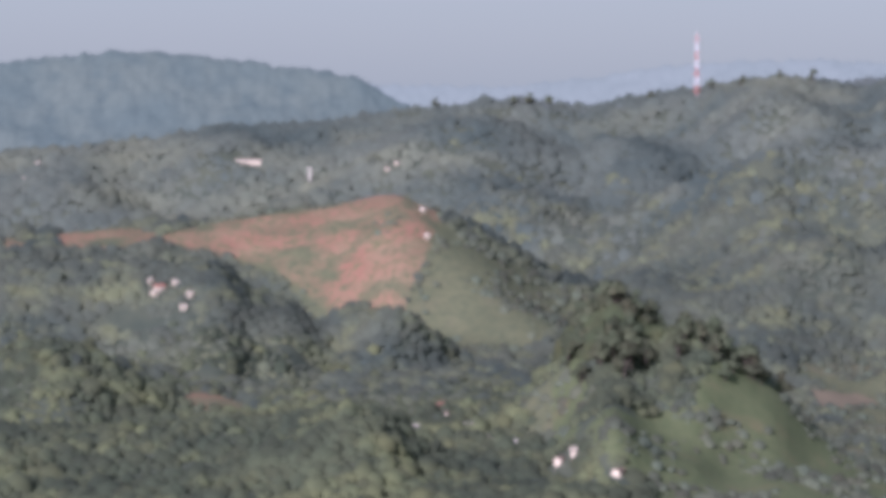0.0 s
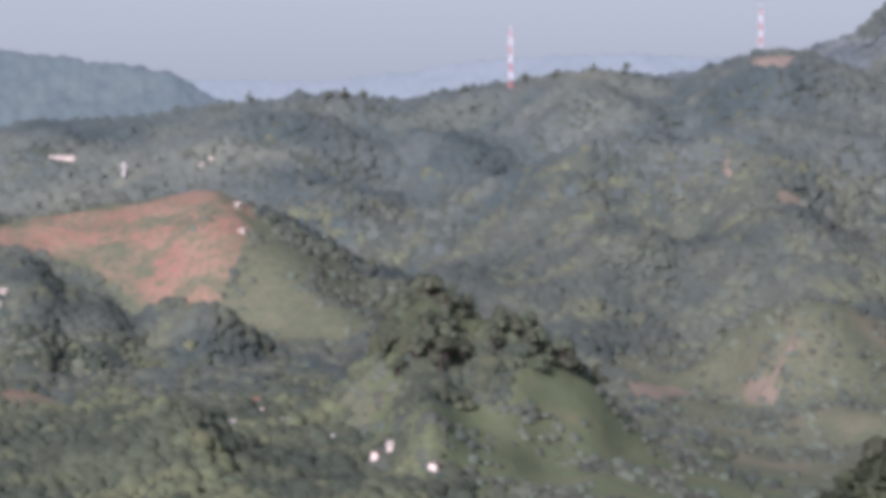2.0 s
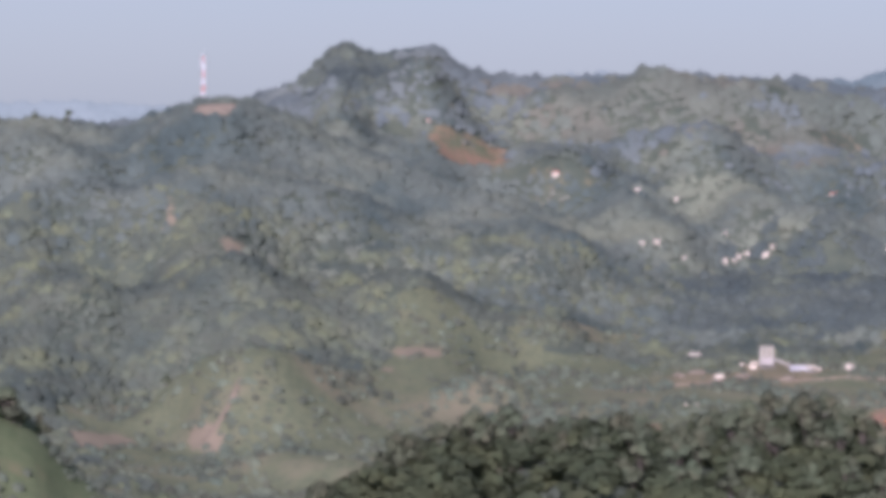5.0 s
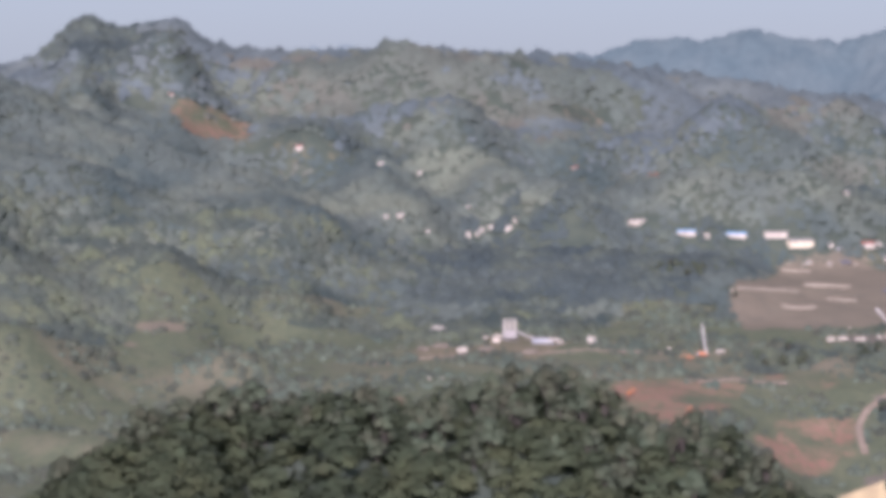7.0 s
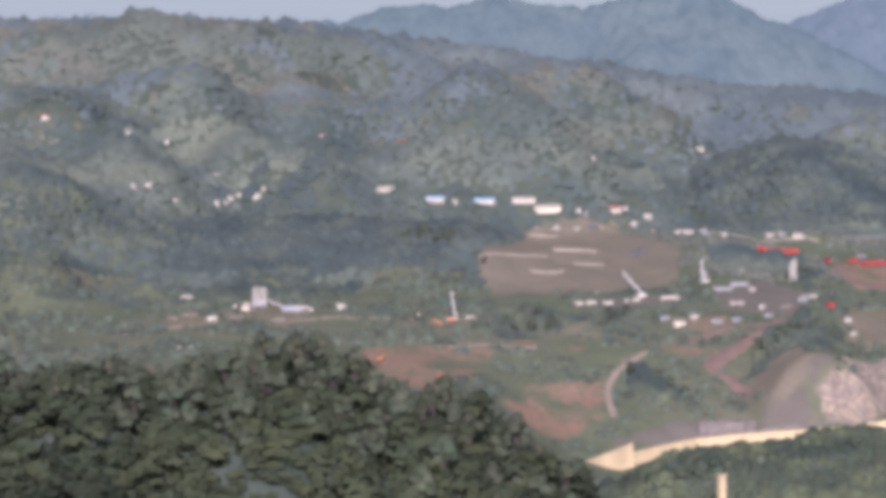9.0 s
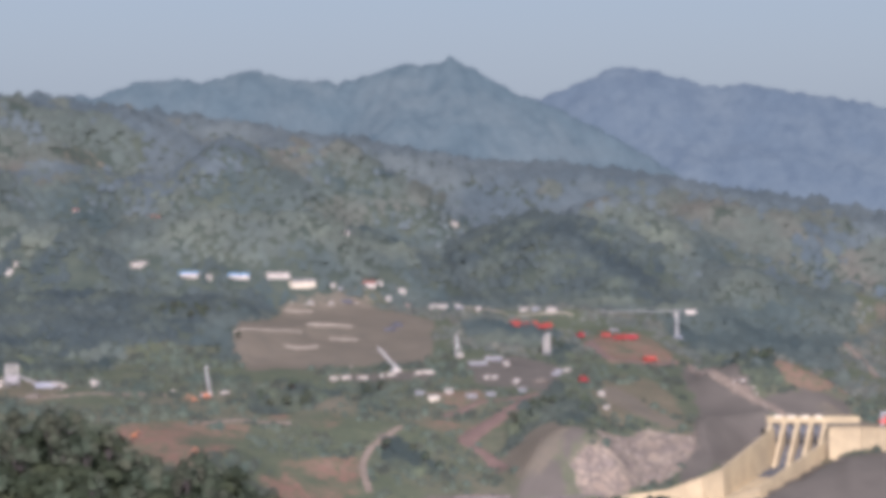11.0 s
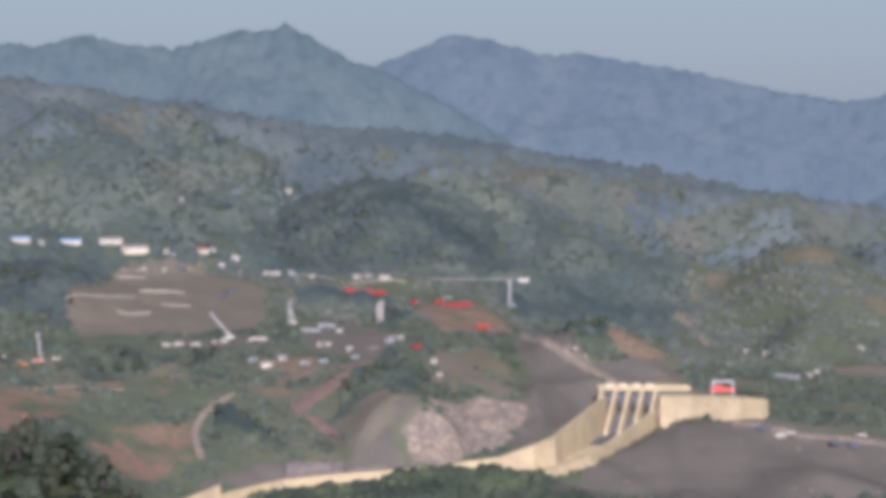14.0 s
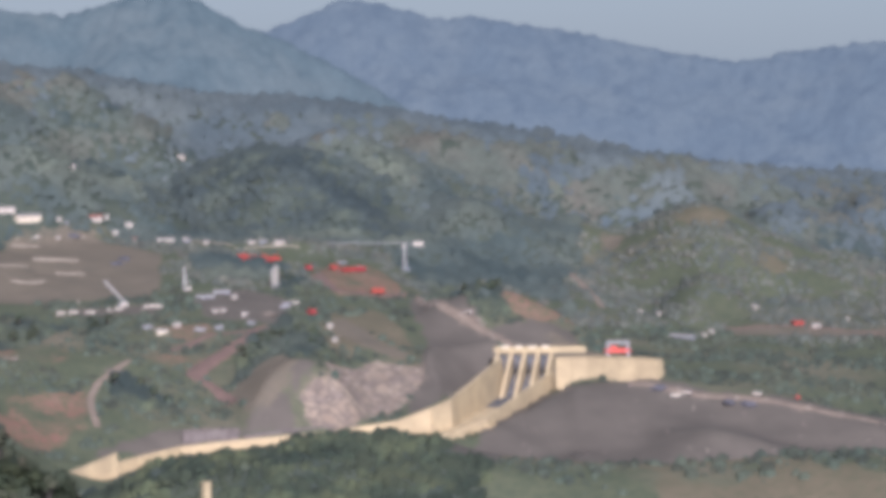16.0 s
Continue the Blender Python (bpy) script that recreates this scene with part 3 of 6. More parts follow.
houses("houses along the upper road",
       ("small", 1322, 2817, 4.4), ("red_roof", 1368, 2831, 12.6), ("small", 1385, 2840, 4.0), ("small", 1408, 2838, 7.5),
       ("red_roof", 1399, 2811, 6.7), ("small", 1386, 2822, 4.5), ("long_white", 1424, 2789, 14.8), ("small", 1445, 2788, 6.7),
       ("grey_roof", 1486, 2698, 7.3), ("small", 1482, 2714, 7.3), ("small", 1488, 2669, 9.4), ("small", 1615, 3123, 8.3),
       ("small", 1376, 2902, 4.0), ("small", 1384, 2819, 5.2), ("grey_roof", 1329, 2814, 4.4), ("grey_roof", 1440, 2772, 8.1),
       ("small", 1449, 2750, 5.1), ("small", 1309, 2792, 4.0), ("small", 1289, 2797, 4.0), ("small", 1553, 2491, 4.0),
       ("grey_roof", 1500, 2571, 8.5), ("small", 1494, 2527, 5.6), ("grey_roof", 1312, 2342, 5.7))
houses("site buildings",
       ("grey_roof", 1267, 2407, 12.9), ("grey_roof", 1297, 2432, 11.1), ("small", 1288, 2392, 4.5), ("cream", 1143, 2246, 8.1),
       ("grey_roof", 1142, 2269, 7.5), ("small", 1165, 2262, 5.5), ("grey_roof", 1174, 2239, 8.2), ("grey_roof", 1193, 2243, 6.8),
       ("grey_roof", 1237, 2269, 6.9), ("small", 1241, 2339, 4.0), ("small", 1247, 2336, 4.0), ("small", 1251, 2306, 4.3),
       ("grey_roof", 1302, 2329, 6.9), ("small", 1322, 2345, 4.5), ("small", 1287, 2227, 4.8), ("small", 1261, 2173, 4.0),
       ("small", 1720, 2395, 4.1), ("small", 1725, 2370, 5.5), ("grey_roof", 1651, 2236, 16.9), ("small", 1677, 2242, 7.5),
       ("small", 1704, 2264, 4.1), ("small", 1853, 2393, 4.9), ("small", 1817, 2255, 7.5), ("small", 1878, 2286, 4.5),
       ("shed", 797, 2446, 11.1), ("shed", 858, 2340, 8.0), ("shed", 899, 2363, 6.8), ("shed", 813, 1584, 14.4),
       ("shed", 848, 1565, 14.4))
VEHICLES = [
    ("truck", 771, 2307), ("truck", 768, 2299), ("truck", 897, 2364), ("truck", 863, 2342), ("truck", 977, 2284), ("car", 946, 2314),
    ("car", 1122, 2412), ("car", 1108, 2361), ("car", 1119, 2364), ("truck", 1139, 2368), ("truck", 1155, 2365), ("truck", 1164, 2365),
    ("car", 1190, 2370), ("truck", 1202, 2368), ("car", 1268, 2798), ("car", 1283, 2796), ("car", 1292, 2796), ("car", 1338, 2796),
    ("truck", 1194, 2372), ("truck", 1202, 2373), ("car", 1158, 2430), ("truck", 1410, 2208), ("car", 1412, 2193), ("car", 1709, 2394),
    ("truck", 1424, 1937), ("truck", 1435, 1938), ("car", 1461, 1909), ("red_truck", 1512, 1899), ("truck", 1478, 1906), ("car", 1408, 2215),
    ("car", 1410, 2185), ("truck", 818, 2388), ("truck", 829, 2392), ("truck", 774, 2314), ("truck", 978, 2284), ("car", 1120, 2408),
    ("truck", 1111, 2364), ("truck", 1123, 2367), ("car", 695, 2155), ("car", 704, 2156),
]
CLEARINGS.extend((x, y, 8) for kind, x, y in VEHICLES)
BERMS = [
    (1099.9, 2548.8, 1197.3, 2619.3), (1218.7, 2653.5, 1266.8, 2657.5), (1148.7, 2549.1, 1179.3, 2544.0),
    (1254.1, 2782.4, 1280.5, 2774.8), (1460.7, 2711.6, 1494.7, 2642.6), (1451.9, 2784.2, 1464.0, 2723.5),
    (1218.9, 2604.9, 1236.9, 2583.1),
]
for ax, ay, bx, by in BERMS:
    CLEARINGS.extend((ax + (bx - ax) * k / 7, ay + (by - ay) * k / 7, 9) for k in range(8))
# masts, cranes, plant, machines and tents
CLEARINGS += [
    (264, 3299, 14), (522, 3258, 14), (-127, 3013, 8), (834, 2377, 22), (959, 2274, 14), (1181, 2387, 14),
    (1273, 2452, 10), (1569, 2571, 10), (1356, 2444, 10), (833, 2113, 8), (856, 2043, 8), (945, 2270, 8),
    (944, 2280, 8), (1429, 2638, 9), (1430, 2624, 9), (1445, 2634, 9), (1447, 2619, 9), (1457, 2623, 9), (1462, 2522, 9), (1464, 2498, 9),
    (1481, 2507, 9), (1454, 2555, 9), (1440, 2406, 9), (1305, 2289, 9), (1807, 2271, 9), (828, 1575, 6),
    (1293, 2631, 12), (1313, 2657, 12),
]
# heaps and the pillar
CLEARINGS += [
    (1327, 2797, 12), (746, 2327, 12), (764, 2342, 12), (829, 2311, 12), (894, 2304, 12), (798, 2331, 12),
    (1271, 2300, 12),
]
# the bank below the wing wall
CLEARINGS += [
    (889, 1913, 30), (872, 1876, 25), (894, 1910, 30), (877, 1874, 25), (899, 1908, 30), (882, 1872, 25),
    (905, 1906, 30), (887, 1869, 25), (910, 1903, 30), (892, 1867, 25), (915, 1901, 30), (897, 1865, 25),
    (920, 1898, 30), (902, 1862, 25), (925, 1896, 30), (907, 1860, 25), (930, 1893, 30), (912, 1857, 25),
    (935, 1891, 30), (917, 1855, 25),
]



LAYER = {"red": 1, "pale": 3, "brown": 5}


def cover(x, y):
    """How open, red, grey, pale, straw-coloured, brown and lush the ground is."""
    r, az = np.hypot(x, y), np.degrees(np.arctan2(x, y))
    wob = wave(x, y, 90, 21) * 25 + wave(x, y, 30, 22) * 8
    valley = (az > 7 + wob * 0.02) & (r > 1980 + wob) & (r < np.interp(az, (7, 9, 12, 15, 18, 21, 23, 26, 31, 33, 35, 40), (2150, 2380, 2400, 2400, 2540, 2640, 2980, 3120, 3120, 2560, 2900, 2900)) + wob)
    opened = valley.astype(float)
    for p in COVER["grass"]:
        opened = np.maximum(opened, inside(x + wob * 0.3, y + wob * 0.3, p))
    for p in COVER["woods"]:
        opened = np.where(inside(x + wob * 0.3, y + wob * 0.3, p), 0, opened)
    for az0, az1, r0, r1 in SECTORS["open"]:
        opened = np.maximum(opened, (az > az0 + wob * 0.006) & (az < az1) & (r > r0 + wob) & (r < r1 + wob))
    layers = [opened]
    for kind in ("red", "grey", "pale", "tan", "brown", "lush"):
        v = np.zeros(np.shape(x))
        for p in COVER.get(kind, ()):
            v = np.maximum(v, inside(x + wob * 0.12, y + wob * 0.12, p))
        for az0, az1, r0, r1 in SECTORS.get(kind, ()):
            v = np.maximum(v, (az > az0 + wob * 0.004) & (az < az1 + wob * 0.004) & (r > r0 + wob * 0.5) & (r < r1 + wob * 0.5))
        layers.append(v)
    for line, half, kind in TRACKS:
        d, s = near_line(x, y, line)
        layers[LAYER[kind]] = np.maximum(layers[LAYER[kind]], d < half)
    layers[6] = np.where(layers[0] > 0.5, layers[6], 0)
    return layers


# ---- ground: one sheet to the horizon ----
def build_ground():
    az = np.concatenate([np.arange(-180, -9, 3.0), np.arange(-9, 41.01, 0.095), np.arange(43.5, 180, 3.0)])
    r = np.concatenate([(0.01, 20, 60, 120, 200, 300, 420, 550, 660, 740), np.arange(800, 1900, 14.0), np.arange(1900, 2900, 8.5), np.arange(2900, 4300, 18.0), (4400, 4600, 4900, 5600, 7000, 9000)])
    A, Rr = np.meshgrid(np.radians(az), r, indexing="ij")
    X, Y = Rr * np.sin(A), Rr * np.cos(A)
    Z = height(X, Y)
    n, k = len(az), len(r)
    i, j = np.meshgrid(np.arange(n), np.arange(k - 1), indexing="ij")
    i2 = (i + 1) % n
    faces = np.stack([i * k + j, i * k + j + 1, i2 * k + j + 1, i2 * k + j], -1).reshape(-1, 4)
    faces = faces[:, ::-1]
    me = mesh_from("ground", np.stack([X, Y, Z], -1).reshape(-1, 3), faces, GROUND, smooth=True)
    for key, v in zip(("open", "red", "grey", "pale", "tan", "brown", "lush"), cover(X.ravel(), Y.ravel())):
        v = np.asarray(v, np.float32).reshape(n, k)
        # soft edges, which the soil's own grain then breaks up
        for turn in range(1 if key == "grey" else 3):
            v[1:-1] = (v[:-2] + 2 * v[1:-1] + v[2:]) / 4
            v[:, 1:-1] = (v[:, :-2] + 2 * v[:, 1:-1] + v[:, 2:]) / 4
        at = me.attributes.new(key, "FLOAT", "POINT")
        at.data.foreach_set("value", v.ravel())
    return tagged(new("ground", me), "rolling valley ground of grass, red soil and fill", "ground", kind="structure")


build_ground()


# ---- dirt tracks, draped over the ground ----
DIRT = {"red": material("red_dirt", (0.185, 0.122, 0.09, 1), (0.14, 0.098, 0.072, 1), rough=1.0, scale=0.08),
        "brown": material("brown_dirt", (0.15, 0.122, 0.086, 1), (0.115, 0.1, 0.066, 1), rough=1.0, scale=0.08),
        "pale": material("pale_dirt", (0.24, 0.19, 0.13, 1), (0.17, 0.135, 0.095, 1), rough=1.0, scale=0.08)}


def build_track(line, half, kind):
    pts = [Vector(p) for p in line]
    path = []
    for p, q in zip(pts, pts[1:]):
        k = max(2, int((q - p).length / 4))
        path += [p.lerp(q, i / k) for i in range(k)]
    path.append(pts[-1])
    for turn in range(6):
        path = [path[0]] + [(path[i - 1] + path[i] * 2 + path[i + 1]) / 4 for i in range(1, len(path) - 1)] + [path[-1]]
    rows = []
    for i, p in enumerate(path):
        d = (path[min(i + 1, len(path) - 1)] - path[max(i - 1, 0)]).normalized()
        side = Vector((-d.y, d.x)) * half * (1 + 0.18 * noise.noise((p.x * 0.05, p.y * 0.05, 3)))
        rows.append([p + side * s for s in (-1.15, -1, -0.5, 0, 0.5, 1, 1.15)])
    flat = np.array([[v.x, v.y] for row in rows for v in row])
    z = height(flat[:, 0], flat[:, 1]) + np.tile((-0.8, 0.45, 0.5, 0.55, 0.5, 0.45, -0.8), len(rows))
    i, j = np.meshgrid(np.arange(len(rows) - 1), np.arange(6), indexing="ij")
    faces = np.stack([i * 7 + j, i * 7 + j + 1, (i + 1) * 7 + j + 1, (i + 1) * 7 + j], -1).reshape(-1, 4)
    me = mesh_from("dirt_track", np.column_stack([flat, z]), faces, DIRT[kind], smooth=True)
    tagged(new("road", me), {"red": "reddish dirt haul road", "pale": "pale gravel track", "brown": "brown dirt track up the slope"}[kind], "dirt road", kind="structure")


for line, half, kind in TRACKS:
    build_track(line, half, kind)


# ---- far ranges behind all the rest ----
LONG_RANGE = (
    (17.25, 4200, 359.3), (18.89, 4200, 358.2), (20.32, 4200, 360.7), (20.94, 4200, 363.7), (21.65, 4200, 381.0), (22.36, 4200, 385.6), (22.77, 4200, 378.9), (23.69, 4200, 396.1), (24.4, 4200, 384.7), (25.31, 4200, 378.6), (25.82, 4200, 389.0), (26.44, 4200, 404.6), (26.85, 4200, 400.0), (27.1, 4200, 405.2), (27.33, 4200, 414.1), (27.56, 4200, 405.1), (27.87, 4200, 390.0), (28.48, 4200, 364.4), (29.1, 4200, 349.2), (30.33, 4200, 303.8), (31.56, 4200, 250.8))
LEFT_MOUNTAIN = (
    (-8.59, 4350, 324.3), (-7.99, 4350, 329.8), (-7.08, 4350, 336.1), (-5.87, 4350, 343.3), (-5.26, 4350, 343.4), (-4.45, 4350, 338.1), (-3.12, 4350, 326.7), (-2.1, 4350, 317.5), (-1.48, 4350, 307.5), (-1.07, 4350, 286.6), (-0.46, 4350, 264.8), (0.16, 4350, 233.8))
FAR_HAZE = (
    (-8.6, 4850, 286.3), (-4.96, 4850, 286.6), (-1.28, 4850, 298.3), (-0.25, 4850, 298.5), (1.19, 4850, 296.1), (2.72, 4850, 311.8), (4.25, 4850, 329.3), (5.6, 4850, 337.0), (5.78, 4850, 335.4), (7.04, 4850, 339.1), (7.3, 4850, 334.7), (8.27, 4850, 330.8), (9.7, 4850, 318.2), (14.81, 4850, 366.8), (15.81, 4850, 385.1), (15.82, 4850, 379.8), (16.22, 4850, 377.3), (16.22, 4850, 390.4), (16.63, 4850, 377.5), (17.25, 4850, 356.0))
RIGHT_MOUNTAIN = (
    (27.87, 4700, 347.4), (29.2, 4700, 371.3), (30.13, 4700, 407.1), (30.64, 4700, 412.0), (31.15, 4700, 399.2), (32.17, 4700, 379.5), (32.58, 4700, 387.7), (33.19, 4700, 375.8), (34.52, 4700, 360.1), (35.64, 4700, 338.8), (37.39, 4700, 314.1), (37.9, 4700, 321.3), (38.41, 4700, 329.4), (39.42, 4700, 338.8), (40.02, 4700, 343.5), (41.42, 4700, 345.9), (43.41, 4700, 349.6), (47.29, 4700, 346.9))


def build_range(name, crest, mat, label):
    c = np.array(crest, float)
    az = np.arange(c[0, 0], c[-1, 0], 0.045)
    rc, zc = np.interp(az, c[:, 0], c[:, 1]), eased(az, c[:, 0], c[:, 2], 0.35)
    steps = np.linspace(-1, 0.25, 76)
    verts = []
    for s in steps:
        r = rc + s * 420
        x, y = r * np.sin(np.radians(az)), r * np.cos(np.radians(az))
        spur = wave(x, y, 260, 31) * 20 * min(1, abs(s) * 3) + wave(x, y, 80, 33) * 3.5 * min(1, 0.15 + abs(s) * 2)
        tree = np.array([noise.noise((px * 0.06, py * 0.06, 0)) + 0.6 * noise.noise((px * 0.17, py * 0.17, 5)) for px, py in zip(x, y)]) * 5
        z = zc - abs(s) * (330 if s < 0 else 400) + spur * 0.8 + tree
        verts.append(np.stack([x, y, z], -1))
    k, n = len(steps), len(az)
    i, j = np.meshgrid(np.arange(k - 1), np.arange(n - 1), indexing="ij")
    faces = np.stack([i * n + j, i * n + j + 1, (i + 1) * n + j + 1, (i + 1) * n + j], -1).reshape(-1, 4)
    land = np.concatenate(verts)
    me = mesh_from(name, land, faces, mat, smooth=True)
    return tagged(new("backdrop", me), label, "mountain range", kind="structure")


# ---- forests ----
def clump_shapes(count, level, flat, seed):
    rng = np.random.RandomState(seed)
    shapes = []
    for k in range(count):
        bm = bmesh.new()
        bmesh.ops.create_icosphere(bm, subdivisions=level, radius=1.0)
        low = [v for v in bm.verts if v.co.z < flat]
        bmesh.ops.delete(bm, geom=low, context="VERTS")
        off = Vector(rng.rand(3) * 50)
        for v in bm.verts:
            v.co *= 1 + 0.55 * noise.noise(v.co * 1.7 + off) + 0.3 * noise.noise(v.co * 4.1 + off)
        bmesh.ops.triangulate(bm, faces=bm.faces)
        bm.verts.index_update()
        shapes.append((np.array([v.co[:] for v in bm.verts]), np.array([[v.index for v in f.verts] for f in bm.faces])))
        bm.free()
    return shapes


def tufts(centre, radius, count, size, rng):
    """Bent leaf tufts round a lobe, as vertices and triangles."""
    n = rng.randn(count, 3)
    n[:, 2] = np.abs(n[:, 2]) * 0.9 - 0.25
    n /= np.linalg.norm(n, axis=1)[:, None]
    side = np.cross(n, rng.randn(count, 3))
    side /= np.linalg.norm(side, axis=1)[:, None]
    up = np.cross(n, side)
    p = centre + n * radius * (0.85 + 0.35 * rng.rand(count))[:, None]
    w = size * (0.6 + 0.8 * rng.rand(count))[:, None]
    v = np.stack([p - side * w, p + up * w * 0.7 + n * w * 0.5, p + side * w, p - up * w * 0.7 + n * w * 0.3], 1)
    f = np.array([[0, 2, 1], [0, 3, 2]])
    return v.reshape(-1, 3), (f[None] + (np.arange(count) * 4)[:, None, None]).reshape(-1, 3)


def leafy_shapes(count, seed):
    """Crowns of a few lobes with tufts that break up the outline."""
    rng = np.random.RandomState(seed)
    lobes = clump_shapes(6, 1, -0.7, seed + 5)
    shapes = []
    for k in range(count):
        verts, faces, base = [], [], 0
        for q in range(3):
            c = np.array([rng.randn() * 0.36, rng.randn() * 0.36, 0.1 + 0.3 * q + 0.25 * rng.rand()])
            rad = 0.42 + 0.2 * rng.rand()
            v, f = lobes[rng.randint(6)]
            for vv, ff in ((v * rad * 0.74 + c, f), tufts(c, rad, 62, 0.125, rng)):
                verts.append(vv)
                faces.append(ff + base)
                base += len(vv)
        shapes.append((np.concatenate(verts), np.concatenate(faces)))
    return shapes


def scatter(az0, az1, r0, r1, spacing, rng):
    """Jittered places over a stretch of the plan."""
    x0, x1 = r1 * math.sin(radians(min(az0, 0))), r1 * math.sin(radians(az1))
    gx, gy = np.meshgrid(np.arange(x0, x1, spacing), np.arange(r0 * math.cos(radians(max(abs(az0), az1))), r1, spacing))
    x = gx.ravel() + (rng.rand(gx.size) - 0.5) * spacing * 1.35
    y = gy.ravel() + (rng.rand(gx.size) - 0.5) * spacing * 1.35
    r, az = np.hypot(x, y), np.degrees(np.arctan2(x, y))
    ok = (r > r0) & (r <= r1) & (az > az0) & (az < az1)
    return x[ok], y[ok]


def clumps(name, x, y, size, tall, shapes, mat, label, category, rng, soft=True, canopy=0.0, share=0.4):
    """Many crowns as one joined mesh."""
    z = height(x, y) + np.clip(wave(x, y, 60, 71) * 1.2 + wave(x, y, 28, 72) * 0.7, -0.5, 4) * canopy
    pick = rng.randint(0, len(shapes), len(x))
    turn = rng.rand(len(x)) * 6.283
    verts, faces, base = [], [], 0
    for k, (v, f) in enumerate(shapes):
        sel = np.where(pick == k)[0]
        if not len(sel):
            continue
        c, s = np.cos(turn[sel])[:, None], np.sin(turn[sel])[:, None]
        w = size[sel][:, None]
        px = (v[None, :, 0] * c - v[None, :, 1] * s) * w + x[sel][:, None]
        py = (v[None, :, 0] * s + v[None, :, 1] * c) * w + y[sel][:, None]
        pz = (v[None, :, 2] + 0.12) * tall[sel][:, None] + z[sel][:, None]
        verts.append(np.stack([px, py, pz], -1).reshape(-1, 3))
        faces.append((f[None] + (np.arange(len(sel)) * len(v))[:, None, None]).reshape(-1, 3) + base)
        base += len(sel) * len(v)
    me = mesh_from(name, np.concatenate(verts), np.concatenate(faces), mat, smooth=soft)
    if canopy:
        # crowns share part of the slope's own lie, as a closed canopy does
        gx = (height(x + 6, y) - height(x - 6, y)) / 12
        gy = (height(x, y + 6) - height(x, y - 6)) / 12
        lie = np.stack([-gx, -gy, np.ones(len(x))], -1)
        lie /= np.linalg.norm(lie, axis=1)[:, None]
        lies = np.concatenate([np.repeat(lie[pick == k], len(v), axis=0) for k, (v, f) in enumerate(shapes) if (pick == k).any()])
        own = np.zeros(len(me.vertices) * 3, np.float32)
        me.vertices.foreach_get("normal", own)
        round_off = np.concatenate([np.tile(v / (np.linalg.norm(v, axis=1)[:, None] + 1e-6), (int((pick == k).sum()), 1)) for k, (v, f) in enumerate(shapes) if (pick == k).any()])
        turned = np.concatenate([np.repeat(turn[pick == k], len(v)) for k, (v, f) in enumerate(shapes) if (pick == k).any()])
        c, s = np.cos(turned), np.sin(turned)
        round_off = np.stack([round_off[:, 0] * c - round_off[:, 1] * s, round_off[:, 0] * s + round_off[:, 1] * c, round_off[:, 2]], -1)
        own = own.reshape(-1, 3) * 0.5 + round_off * 0.5
        mixed = own * (1 - share) + lies * share
        mixed /= np.linalg.norm(mixed, axis=1)[:, None] + 1e-6
        me.normals_split_custom_set_from_vertices(mixed)
    return tagged(new(name, me), label, category, kind="stuff")


# haze put in as glow, strongest on the farthest range
HAZE_0 = distance_material("hazy_grey_green_range", (0.052, 0.068, 0.062, 1), (0.07, 0.082, 0.07, 1), (0.043, 0.056, 0.055, 1))
HAZE_1 = distance_material("hazy_blue_range", (0.046, 0.058, 0.054, 1), (0.062, 0.073, 0.062, 1), (0.061, 0.074, 0.08, 1))
HAZE_3 = distance_material("hazy_green_grey_mountain", (0.046, 0.06, 0.052, 1), (0.064, 0.076, 0.06, 1), (0.046, 0.06, 0.054, 1))
HAZE_2 = distance_material("hazy_far_range", (0.04, 0.048, 0.045, 1), (0.048, 0.055, 0.052, 1), (0.15, 0.168, 0.14, 1))
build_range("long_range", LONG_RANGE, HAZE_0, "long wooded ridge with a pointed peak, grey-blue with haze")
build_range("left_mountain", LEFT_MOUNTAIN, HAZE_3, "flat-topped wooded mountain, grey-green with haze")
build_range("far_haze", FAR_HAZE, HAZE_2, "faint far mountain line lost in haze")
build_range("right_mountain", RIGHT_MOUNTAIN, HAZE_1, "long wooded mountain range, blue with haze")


def open_ground(x, y):
    return np.maximum.reduce(cover(x, y)[:6])


KNOLL = (2.22, 6.33)
# bearings and distances of the dry upper slopes
DRY_SLOPES = ((13.5, 22.5, 3350, 3900), (30.0, 35.5, 3450, 3850), (35.0, 41.0, 3450, 3900), (24.0, 27.0, 3400, 3700))


